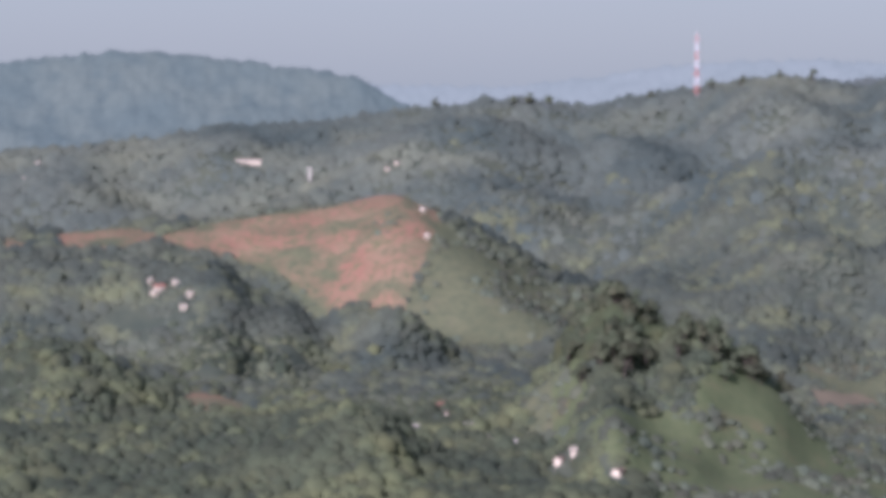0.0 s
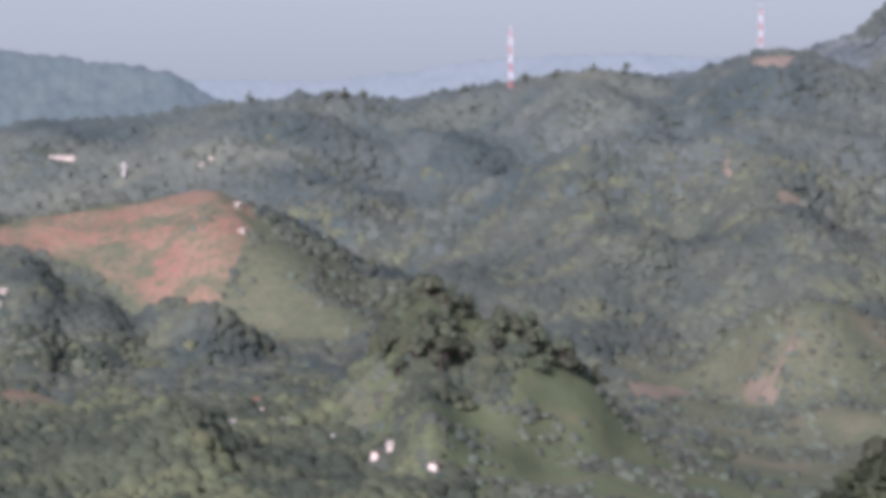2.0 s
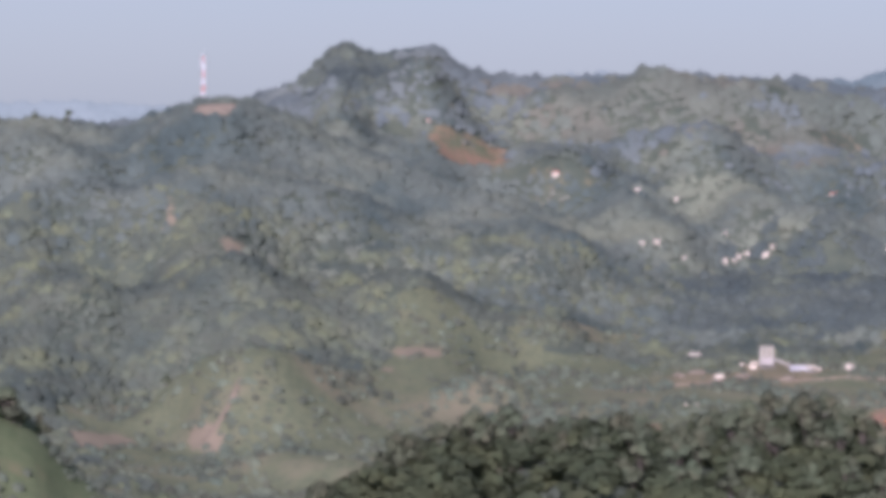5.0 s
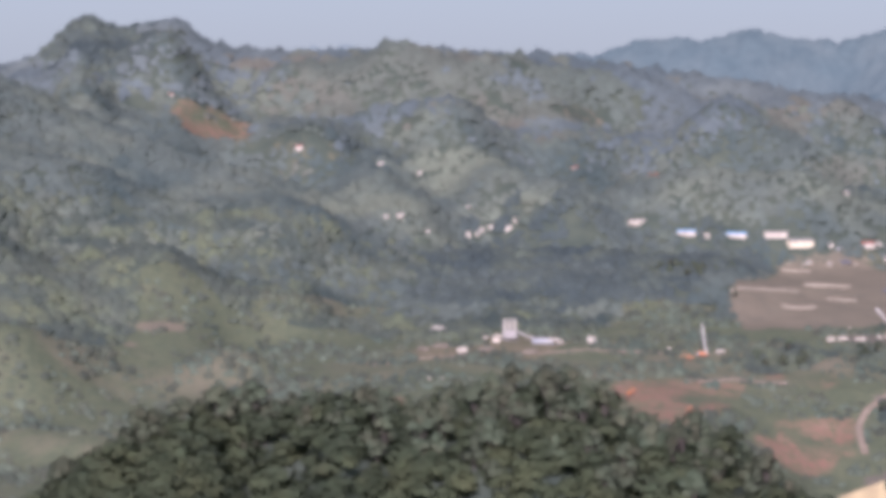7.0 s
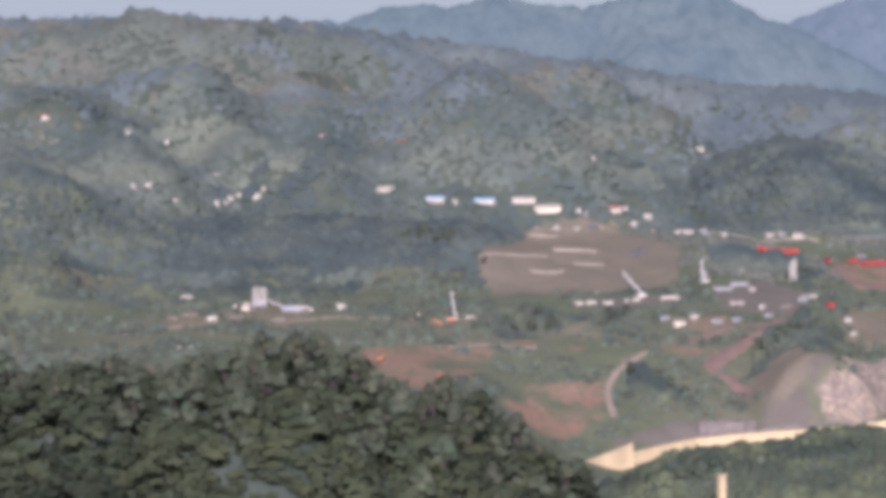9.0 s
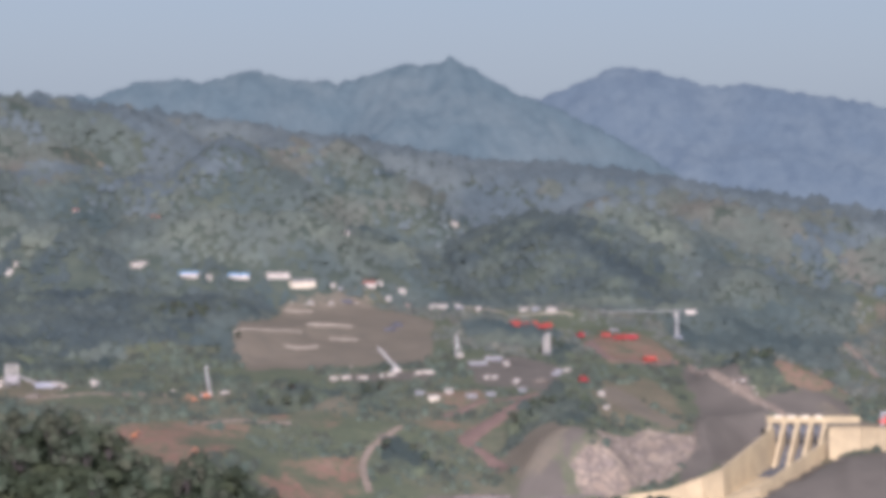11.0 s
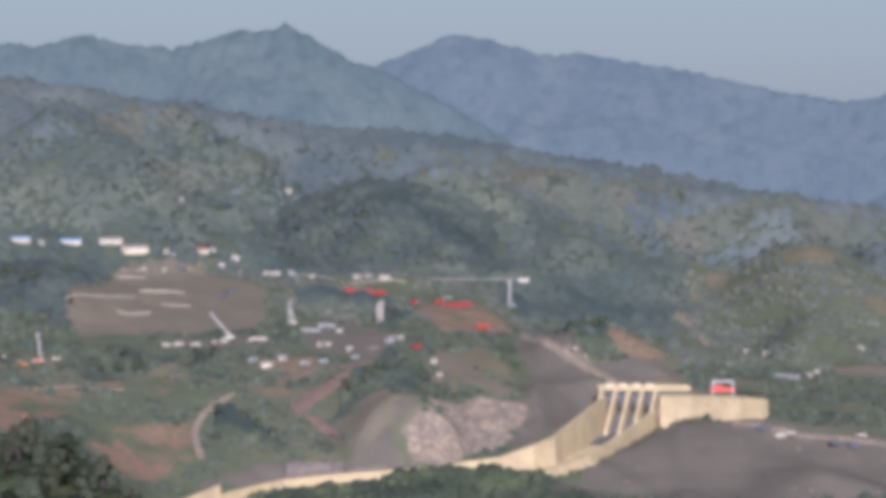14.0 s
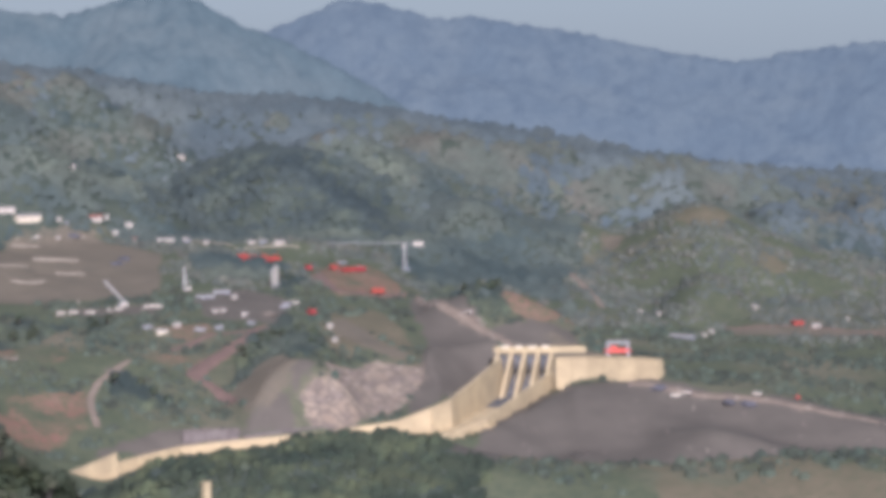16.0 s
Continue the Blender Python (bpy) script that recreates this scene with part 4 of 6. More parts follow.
def build_forests():
    rng = np.random.RandomState(11)
    near, far = leafy_shapes(9, 1), clump_shapes(12, 1, -0.6, 2)
    places = []
    for r0, r1, gap in ((1300, 2100, 5.0), (2100, 2900, 5.7), (2900, 3600, 6.8), (3600, 4080, 8.0)):
        x, y = scatter(-9, 40.5, r0, r1, gap, rng)
        keep = (open_ground(x, y) < 0.5) & (wave(x, y, 85, 41) + rng.rand(len(x)) * 0.7 > -0.75)
        d, s = near_line(x, y, CHUTE)
        keep &= d > 42
        for cx, cy, cr in CLEARINGS:
            keep &= np.hypot(x - cx, y - cy) > cr
        x, y = x[keep], y[keep]
        # thinner woods on the slopes that fall away northwards
        fall = (height(x * 1.004, y * 1.004) - height(x * 0.996, y * 0.996)) / (0.008 * np.hypot(x, y))
        keep = (fall > -0.13) | (rng.rand(len(x)) < 0.3)
        x, y = x[keep], y[keep]
        grow = 0.45 + 0.35 * rng.rand(len(x)) + 0.8 * rng.rand(len(x)) ** 5 + 0.2 * wave(x, y, 150, 43)
        size = gap * 0.86 * np.clip(grow, 0.4, 1.8)
        places.append((x, y, size, size * (0.65 + 0.6 * rng.rand(len(x)))))
    x, y, size, tall = (np.concatenate(v) for v in zip(*places))
    r, az = np.hypot(x, y), np.degrees(np.arctan2(x, y))
    # each paler, hazier leaf colour takes over from the last across a broad belt
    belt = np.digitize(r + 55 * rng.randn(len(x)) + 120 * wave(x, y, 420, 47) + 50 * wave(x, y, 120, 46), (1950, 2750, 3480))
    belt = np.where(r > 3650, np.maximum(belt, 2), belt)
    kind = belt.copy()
    thick, dry = np.zeros(len(x), bool), np.zeros(len(x), bool)
    for p in COVER["dense"]:
        thick |= inside(x + 20 * wave(x, y, 70, 45), y + 20 * wave(x, y, 70, 46), p)
    for az0, az1, r0, r1 in DRY_SLOPES:
        mid, half = (az0 + az1) / 2, (az1 - az0) / 2
        depth = 1 - np.hypot((az - mid) / half, (r - (r0 + r1) / 2) / ((r1 - r0) / 2))
        dry |= depth + 0.35 * wave(x, y, 170, 48) + 0.3 * wave(x, y, 60, 49) + 0.1 * rng.randn(len(x)) > 0.3
    kind[dry & (r + 60 * rng.randn(len(x)) < 3760)] = 5
    kind[thick & (r > 2000)] = 4
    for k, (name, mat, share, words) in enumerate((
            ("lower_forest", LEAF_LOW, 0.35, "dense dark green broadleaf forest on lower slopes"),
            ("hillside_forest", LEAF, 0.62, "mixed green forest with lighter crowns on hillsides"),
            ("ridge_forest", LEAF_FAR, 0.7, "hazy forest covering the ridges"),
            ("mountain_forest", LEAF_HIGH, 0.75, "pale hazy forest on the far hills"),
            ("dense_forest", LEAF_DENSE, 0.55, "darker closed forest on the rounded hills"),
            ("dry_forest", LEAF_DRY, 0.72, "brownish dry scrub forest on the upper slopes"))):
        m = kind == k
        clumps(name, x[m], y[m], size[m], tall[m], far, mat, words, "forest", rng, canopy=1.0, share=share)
    # scrub over the open ground
    x, y = scatter(-9, 40.5, 1400, 3900, 6.4, rng)
    o, rd, g, p, tn, br, lu = cover(x, y)
    patch = wave(x, y, 130, 51) + 0.8 * wave(x, y, 50, 52) + (rng.rand(len(x)) - 0.5) * 1.2
    keep = (o > 0.5) & (rd + g + p + br < 0.5) & (patch > np.where(tn > 0.5, 0.6, np.interp(np.hypot(x, y), (1850, 2050, 2900, 3000), (0.4, -0.15, -0.15, -0.6))))
    keep |= (rd > 0.5) & (patch > np.where(np.hypot(x, y) > 2950, 0.75, 1.9))
    d, s = near_line(x, y, CHUTE)
    keep &= d > 38
    for cx, cy, cr in CLEARINGS:
        keep &= np.hypot(x - cx, y - cy) > cr
    x, y = x[keep], y[keep]
    size = 1.2 + 3.6 * rng.rand(len(x)) ** 2
    high = size * (0.6 + 0.5 * rng.rand(len(x)))
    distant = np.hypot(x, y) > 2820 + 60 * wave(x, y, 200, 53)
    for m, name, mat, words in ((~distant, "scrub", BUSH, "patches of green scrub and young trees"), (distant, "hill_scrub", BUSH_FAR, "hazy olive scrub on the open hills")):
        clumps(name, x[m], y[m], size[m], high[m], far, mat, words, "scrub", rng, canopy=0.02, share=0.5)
    # the wooded hill close by
    x, y = scatter(9.5, 28, 815, 1058, 6.2, rng)
    keep = height(x, y) > 120
    x, y = x[keep], y[keep]
    grow = 0.6 + 0.6 * rng.rand(len(x)) + 0.25 * wave(x, y, 40, 61)
    size = 5.2 * np.clip(grow + 0.9 * rng.rand(len(x)) ** 7, 0.4, 2.0)
    clumps("hill_forest", x, y, size, size * (0.45 + 0.45 * rng.rand(len(x))), near, LEAF_HILL, "thick dark forest on a rounded hill", "forest", rng, canopy=0.7, share=0.66)
    # the grove on the grassy knoll
    x, y = scatter(KNOLL[0], KNOLL[1], 1705, 1782, 3.9, rng)
    across = (np.degrees(np.arctan2(x, y)) - KNOLL[0]) / (KNOLL[1] - KNOLL[0])
    near_edge = np.interp(across, (0, 0.12, 0.35, 0.6, 1), (1735, 1712, 1722, 1738, 1756)) + 9 * wave(x, y, 45, 63)
    keep = np.hypot(x, y) > near_edge
    x, y = x[keep], y[keep]
    size = 3.6 * (0.6 + 0.6 * rng.rand(len(x))) * np.interp(across[keep], (0, 0.28, 0.45, 1), (1.7, 1.7, 1.0, 0.8))
    clumps("knoll_wood", x, y, size, size * (1.0 + 0.8 * rng.rand(len(x))), far, LEAF_HILL, "dark grove on top of the grassy knoll", "forest", rng, canopy=0.9, share=0.5)


build_forests()


# ---- loose stone on the cuttings and fills ----
STONE = material("loose_stone", (0.3, 0.25, 0.19, 1), (0.16, 0.135, 0.105, 1), rough=0.95, scale=0.05, by_island=0.35)


def build_rubble():
    rng = np.random.RandomState(23)
    x, y = scatter(10, 40.5, 1950, 3000, 4.6, rng)
    o, rd, g, p, tn, br, lu = cover(x, y)
    keep = ((p > 0.5) & (rng.rand(len(x)) < 0.75)) | ((g > 0.5) & (rng.rand(len(x)) < 0.02))
    d, s = near_line(x, y, CHUTE)
    keep &= d > 30
    x, y = x[keep], y[keep]
    size = 0.4 + 1.2 * rng.rand(len(x)) ** 2
    clumps("rubble", x, y, size, size * 0.7, clump_shapes(6, 1, -0.6, 8), STONE, "broken pale stone on cut slopes and fill", "rubble", rng, soft=False)


build_rubble()


# ---- things ----
WHITE = material("weathered_whitewash", (0.58, 0.52, 0.4, 1), (0.38, 0.33, 0.25, 1), rough=0.8, scale=0.6, by_object=0.08)
CREAM = material("cream_plaster", (0.72, 0.62, 0.42, 1), (0.6, 0.52, 0.36, 1), rough=0.8, scale=0.5)
CONCRETE = material("sunlit_concrete", (0.49, 0.395, 0.21, 1), (0.39, 0.315, 0.17, 1), rough=0.9, scale=0.06, bump=0.05, by_island=0.06)
CONCRETE_GREY = material("grey_concrete", (0.32, 0.32, 0.31, 1), (0.2, 0.21, 0.22, 1), rough=0.85, scale=0.08)
TIN = material("grey_tin_roof", (0.33, 0.31, 0.27, 1), (0.22, 0.2, 0.175, 1), rough=0.7, scale=0.4)
TILE = material("red_roof_tiles", (0.3, 0.12, 0.08, 1), (0.22, 0.1, 0.075, 1), rough=0.85, scale=0.5)
PALE_ROOF = material("pale_tin_roof", (0.47, 0.42, 0.33, 1), (0.3, 0.265, 0.21, 1), rough=0.7, scale=0.4)
RUST = material("rusty_brown_roof", (0.16, 0.11, 0.08, 1), (0.1, 0.075, 0.06, 1), rough=0.8, scale=0.5)
BLUE = material("blue_tin_roof", (0.16, 0.33, 0.5, 1), (0.24, 0.38, 0.5, 1), rough=0.5, scale=0.4)
# dark grey of the gates, the weirs and the upper chute floor
GATE = material("dark_spillway_grey", (0.12, 0.122, 0.118, 1), (0.08, 0.082, 0.08, 1), rough=0.9, scale=0.3)
DARK = material("dark_opening", (0.03, 0.032, 0.035, 1), rough=0.4, scale=1.0)
STEEL = material("galvanised_steel", (0.36, 0.345, 0.31, 1), (0.27, 0.26, 0.235, 1), rough=0.6, metal=0.15, scale=0.5)
PALE_STEEL = material("pale_painted_steel", (0.56, 0.53, 0.46, 1), (0.42, 0.4, 0.35, 1), rough=0.6, scale=0.5)
MAST_RED = material("mast_red_paint", (0.42, 0.15, 0.12, 1), (0.4, 0.2, 0.17, 1), rough=0.6, scale=0.5)
MAST_WHITE = material("mast_white_paint", (0.62, 0.61, 0.59, 1), (0.52, 0.51, 0.49, 1), rough=0.6, scale=0.5)
TARP = material("red_tarpaulin", (0.55, 0.085, 0.06, 1), (0.45, 0.1, 0.07, 1), rough=0.7, scale=0.3, by_object=0.12)
SILO = material("cream_silo_paint", (0.36, 0.335, 0.26, 1), (0.25, 0.235, 0.19, 1), rough=0.6, scale=0.3)
ORANGE = material("orange_machine_paint", (0.5, 0.2, 0.08, 1), (0.4, 0.16, 0.07, 1), rough=0.5, scale=0.5)
RUBBER = material("tracks_and_tyres", (0.03, 0.03, 0.03, 1), rough=0.9, scale=2)
BERM = material("pale_laid_stone", (0.44, 0.38, 0.27, 1), (0.3, 0.25, 0.18, 1), rough=0.9, scale=0.2)


def box(bm, x0, x1, y0, y1, z0, z1, bevel=0.0):
    made = bmesh.ops.create_cube(bm, size=1.0)["verts"]
    for v in made:
        v.co = Vector((x0 + (v.co.x + 0.5) * (x1 - x0), y0 + (v.co.y + 0.5) * (y1 - y0), z0 + (v.co.z + 0.5) * (z1 - z0)))
    if bevel:
        edges = {e for v in made for e in v.link_edges}
        bmesh.ops.bevel(bm, geom=list(edges), offset=bevel, segments=1, affect="EDGES")
    return made


def boxed(*dims, bevel=0.0):
    bm = bmesh.new()
    box(bm, *dims, bevel=bevel)
    return bm


def beam(bm, p, q, w, w2=None):
    """A square bar from p to q."""
    p, q = Vector(p), Vector(q)
    d = q - p
    turn = d.to_track_quat("Z", "Y").to_matrix().to_4x4()
    w2 = w if w2 is None else w2
    ring = []
    for z, s in ((0, w / 2), (d.length, w2 / 2)):
        ring.append([bm.verts.new(Matrix.Translation(p) @ turn @ Vector((sx * s, sy * s, z))) for sx, sy in ((-1, -1), (1, -1), (1, 1), (-1, 1))])
    for i in range(4):
        bm.faces.new((ring[0][i], ring[0][(i + 1) % 4], ring[1][(i + 1) % 4], ring[1][i]))
    bm.faces.new(ring[0][::-1])
    bm.faces.new(ring[1])


def barrel(bm, x, y, z0, z1, r, r2=None, n=14):
    got = bmesh.ops.create_cone(bm, cap_ends=True, segments=n, radius1=r, radius2=r if r2 is None else r2, depth=z1 - z0)["verts"]
    for v in got:
        v.co += Vector((x, y, (z0 + z1) / 2))


def thing(name, x, y, z, turn=0, label="", category="", group=""):
    ob = new(name)
    ob.empty_display_size = 0.5
    ob.matrix_basis = pose(x, y, z, 0, 0, turn)
    return tagged(ob, label, category, group)


def ground_at(x, y):
    return float(height(np.array([x]), np.array([y]))[0])


# -- spillway --
LEFT_TOP = ((1365.8, 2093.9, 73.7), (1299.5, 2027.3, 66.4), (1238.0, 1968.0, 58.6), (1217.3, 1960.9, 54.6), (1189.3, 1962.8, 46.6), (1131.2, 1973.8, 40.7), (1071.7, 1984.1, 38.8), (1023.2, 1987.0, 36.5), (987.4, 1969.3, 35.1), (957.4, 1952.9, 33.7))
LEFT_BASE = (44.0, 40.0, 36.5, 36.5, 35.5, 34.0, 32.0, 29.5, 26.5, 23.0)
RIGHT_BASE = (43, 39, 35, 34.5, 33.5)
DECK = ((1367.6, 2099.9, 80.4), (1429.7, 2065.5, 79.6))
ABUTMENT = ((1386.0, 2044.5, 76.2), (1404.6, 2026.9, 77.4), (1426.0, 1992.2, 77.9), (1434.6, 1975.2, 77.1))
WING = ((951.7, 1939.0, 41.7), (898.2, 1920.3, 30.7), (951.7, 1939.1, 24.5), (898.1, 1920.4, 23.1))


def wall_panel(p, q, base_p, base_q, thick, away):
    """One cast bay of a wall between two points of its top, with its thickness away from the given side."""
    bm = bmesh.new()
    p, q = Vector(p), Vector(q)
    d = Vector((q.x - p.x, q.y - p.y, 0)).normalized()
    side = Vector((-d.y, d.x, 0)) * thick * away
    gap = d * 0.12
    p, q = p + gap, q - gap
    rows = []
    for top, base in ((p, base_p), (q, base_q)):
        rows.append([bm.verts.new(c) for c in (Vector((top.x, top.y, base)), top, top + side, Vector((top.x, top.y, base)) + side * 1.6)])
    for i in range(4):
        bm.faces.new((rows[0][i], rows[0][(i + 1) % 4], rows[1][(i + 1) % 4], rows[1][i]))
    bm.faces.new(rows[0][::-1])
    bm.faces.new(rows[1])
    bmesh.ops.recalc_face_normals(bm, faces=bm.faces)
    return bm


def long_wall(parent, tops, bases, thick, away, bay=14.0):
    for i in range(len(tops) - 1):
        p, q = Vector(tops[i]), Vector(tops[i + 1])
        k = max(1, round((q - p).length / bay))
        for j in range(k):
            s0, s1 = j / k, (j + 1) / k
            b0, b1 = bases[i] + (bases[i + 1] - bases[i]) * s0, bases[i] + (bases[i + 1] - bases[i]) * s1
            part("wall_panel", wall_panel(p.lerp(q, s0), p.lerp(q, s1), b0 - 4, b1 - 4, thick, away), CONCRETE, parent)


def build_spillway():
    sp = thing("spillway", 0, 0, 0, 0, "pale concrete dam spillway with gate piers and a long walled chute", "spillway")
    long_wall(sp, LEFT_TOP, LEFT_BASE, 2.2, 1)
    long_wall(sp, RIGHT_TOP, RIGHT_BASE, 2.0, -1)
    # chute floor in slabs between the walls
    c = [Vector(p[:3]) for p in CHUTE]
    for i in range(len(c) - 1):
        d = Vector((c[i + 1].x - c[i].x, c[i + 1].y - c[i].y, 0)).normalized()
        n = Vector((-d.y, d.x, 0))
        k = max(1, round((c[i + 1] - c[i]).length / 18))
        for j in range(k):
            p, q = c[i].lerp(c[i + 1], j / k), c[i].lerp(c[i + 1], (j + 1) / k)
            w0 = CHUTE[i][3] + (CHUTE[i + 1][3] - CHUTE[i][3]) * j / k
            w1 = CHUTE[i][3] + (CHUTE[i + 1][3] - CHUTE[i][3]) * (j + 1) / k
            bm = bmesh.new()
            top = [bm.verts.new(v) for v in (p - n * w0, p + n * w0, q + n * w1, q - n * w1)]
            low = [bm.verts.new(v.co - Vector((0, 0, 1.2))) for v in top]
            bm.faces.new(top)
            bm.faces.new(low[::-1])
            for m in range(4):
                bm.faces.new((top[m], low[m], low[(m + 1) % 4], top[(m + 1) % 4]))
            bmesh.ops.recalc_face_normals(bm, faces=bm.faces)
            # upper third of the first floor stretch is dark like the gates
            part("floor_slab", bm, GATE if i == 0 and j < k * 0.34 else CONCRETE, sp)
    # crest: deck over four bays, piers and gates
    a, b = Vector(DECK[0]), Vector(DECK[1])
    along = (b - a).normalized()
    down = Vector((along.y, -along.x, 0))
    wide = 43.0
    turn = math.degrees(math.atan2(along.y, along.x))
    frame_at = pose(a.x, a.y, 0, 0, 0, turn)
    top = a.z
    deck = part("deck", boxed(-2, (b - a).length, -2, 9, top - 3.4, top - 0.6, bevel=0.15), CONCRETE, sp, at=frame_at)
    part("parapet", boxed(-2, (b - a).length, -2.4, -1.9, top - 0.6, top + 0.6), CONCRETE, deck)
    part("parapet", boxed(-2, (b - a).length, 8.9, 9.4, top - 0.6, top + 0.6), CONCRETE, deck)
    for i in range(5):
        x = 1.2 + i * wide / 4
        bm = bmesh.new()
        # a pier: tall under the deck, its foot drawn out down the chute
        prof = ((9, top - 3.4), (-3, top - 3.4), (-8, top - 8), (-30, top - 33), (-36, top - 44), (9, top - 44))
        ring = [[bm.verts.new((x + s + 0.36 * min(y, 0), y, z)) for y, z in prof] for s in (-1.3, 1.3)]
        for m in range(len(prof)):
            bm.faces.new((ring[0][m], ring[0][(m + 1) % 6], ring[1][(m + 1) % 6], ring[1][m]))
        bm.faces.new(ring[0][::-1])
        bm.faces.new(ring[1])
        bmesh.ops.recalc_face_normals(bm, faces=bm.faces)
        part("pier", bm, CONCRETE, sp, at=frame_at)
        if i < 4:
            g0, g1 = x + 1.4, x + wide / 4 - 1.4
            gate = bmesh.new()
            rows = []
            for s in range(7):
                yy, zz = 3.4 - 3.2 * math.sin(s * 0.5), top - 4 - 2.4 * s
                rows.append([gate.verts.new(v) for v in ((g0, yy, zz), (g1, yy, zz), (g1, yy + 0.7, zz), (g0, yy + 0.7, zz))])
            for r0, r1 in zip(rows, rows[1:]):
                for m in range(4):
                    gate.faces.new((r0[m], r0[(m + 1) % 4], r1[(m + 1) % 4], r1[m]))
            gate.faces.new(rows[0])
            gate.faces.new(rows[-1][::-1])
            bmesh.ops.recalc_face_normals(gate, faces=gate.faces)
            part("gate", gate, GATE, sp, "dark steel radial gate", at=frame_at)
            ogee = bmesh.new()
            prof = ((6, top - 20), (0, top - 20.5), (-8, top - 25), (-30, top - 42), (6, top - 42))
            ring = [[ogee.verts.new((q + 0.36 * min(y, 0), y, z)) for y, z in prof] for q in (g0 - 0.1, g1 + 0.1)]
            for m in range(5):
                ogee.faces.new((ring[0][m], ring[0][(m + 1) % 5], ring[1][(m + 1) % 5], ring[1][m]))
            ogee.faces.new(ring[0][::-1])
            ogee.faces.new(ring[1])
            bmesh.ops.recalc_face_normals(ogee, faces=ogee.faces)
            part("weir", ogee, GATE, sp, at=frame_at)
            hoist = boxed(g0 + 1, g1 - 1, 1, 6, top - 0.6, top + 1.9, bevel=0.15)
            part("hoist_house", hoist, CREAM, sp, at=frame_at)
    # abutment walls to the side of the gates
    ab = thing("abutment_wall", 0, 0, 0, 0, "tall cream concrete abutment wall with a coping", "wall")
    long_wall(ab, ABUTMENT, [t[2] - 26 for t in ABUTMENT], 9.0, 1, bay=16)
    for i in range(len(ABUTMENT) - 1):
        p, q = Vector(ABUTMENT[i]), Vector(ABUTMENT[i + 1])
        d = (q - p).normalized()
        n = Vector((-d.y, d.x, 0))
        bm = bmesh.new()
        beam(bm, p + Vector((0, 0, 0.35)) - n * 0.3, q + Vector((0, 0, 0.35)) - n * 0.3, 0.8)
        part("coping", bm, CONCRETE, ab)
    # retaining wall that slopes away at the foot of the chute
    w = [Vector(p) for p in WING]
    bm = bmesh.new()
    front = [bm.verts.new(v) for v in (w[0], w[1], w[3] - Vector((0, 0, 5)), w[2] - Vector((0, 0, 5)))]
    back = [bm.verts.new(v.co + Vector((2.0, 5.0, 0))) for v in front]
    bm.faces.new(front)
    bm.faces.new(back[::-1])
    for m in range(4):
        bm.faces.new((front[m], back[m], back[(m + 1) % 4], front[(m + 1) % 4]))
    bmesh.ops.recalc_face_normals(bm, faces=bm.faces)
    tagged(part("wing_wall", bm, CONCRETE), "sloping pale concrete wing wall at the chute end", "wall")
    # red gantry on the abutment
    x, y, z = (1423.3, 2008.9, 76.9)
    g = thing("gantry", x + 1, y + 5, ABUTMENT[2][2], turn, "red steel gantry crane on the abutment top", "gantry")
    for sx in (-8, 8):
        for sy in (-2.5, 2.5):
            bm = bmesh.new()
            beam(bm, (sx, sy, -0.3), (sx * 0.95, sy * 0.8, 11), 0.7)
            part("leg", bm, MAST_WHITE, g)
    part("girder", boxed(-9.5, 9.5, -2.6, -1.4, 3.0, 6.0, bevel=0.1), TARP, g)
    part("girder", boxed(-9.5, 9.5, 1.4, 2.6, 3.0, 6.0, bevel=0.1), TARP, g)
    part("trolley", boxed(-6, -1, -2.5, 2.5, 6.0, 8.2, bevel=0.2), TARP, g)
    part("top_beam", boxed(-8.6, 8.6, -0.4, 0.4, 10.6, 11.4), MAST_WHITE, g)


build_spillway()
EARTH_WALL = material("stained_grey_wall", (0.19, 0.165, 0.135, 1), (0.12, 0.1, 0.085, 1), rough=0.95, scale=0.15)
for tops, bases, mat_words in ((((1032.2, 1997.0, 46.5), (1075.6, 1992.2, 45.9)), (37.2, 38.4), "grey panel retaining wall on the chute bank"), (((1078.1, 1990.8, 41.0), (1116.3, 1988.0, 43.0), (1152.9, 1985.6, 44.6)), (37.9, 40.6, 44.1), "dark stained retaining wall along the chute")):
    rw = thing("retaining_wall", 0, 0, 0, 0, mat_words, "wall", "retaining walls")
    for i in range(len(tops) - 1):
        p, q = Vector(tops[i]), Vector(tops[i + 1])
        k = max(1, round((q - p).length / 9))
        for j in range(k):
            b0, b1 = bases[i] + (bases[i + 1] - bases[i]) * j / k, bases[i] + (bases[i + 1] - bases[i]) * (j + 1) / k
            part("wall_panel", wall_panel(p.lerp(q, j / k), p.lerp(q, (j + 1) / k), b0 - 3, b1 - 3, 1.5, 1), EARTH_WALL, rw)


# -- masts --
def lattice(bm, w0, w1, z0, z1, panels, bar):
    c = lambda z, sx, sy: Vector((sx * (w0 + (w1 - w0) * (z - z0) / (z1 - z0)) / 2, sy * (w0 + (w1 - w0) * (z - z0) / (z1 - z0)) / 2, z))
    signs = ((-1, -1), (1, -1), (1, 1), (-1, 1))
    for sx, sy in signs:
        beam(bm, c(z0, sx, sy), c(z1, sx, sy), bar)
    for k in range(panels):
        za, zb = z0 + (z1 - z0) * k / panels, z0 + (z1 - z0) * (k + 1) / panels
        for m in range(4):
            p, q = signs[m], signs[(m + 1) % 4]
            beam(bm, c(za, *p), c(zb, *q), bar * 0.6)
            beam(bm, c(za, *q), c(zb, *p), bar * 0.6)
            beam(bm, c(zb, *p), c(zb, *q), bar * 0.6)


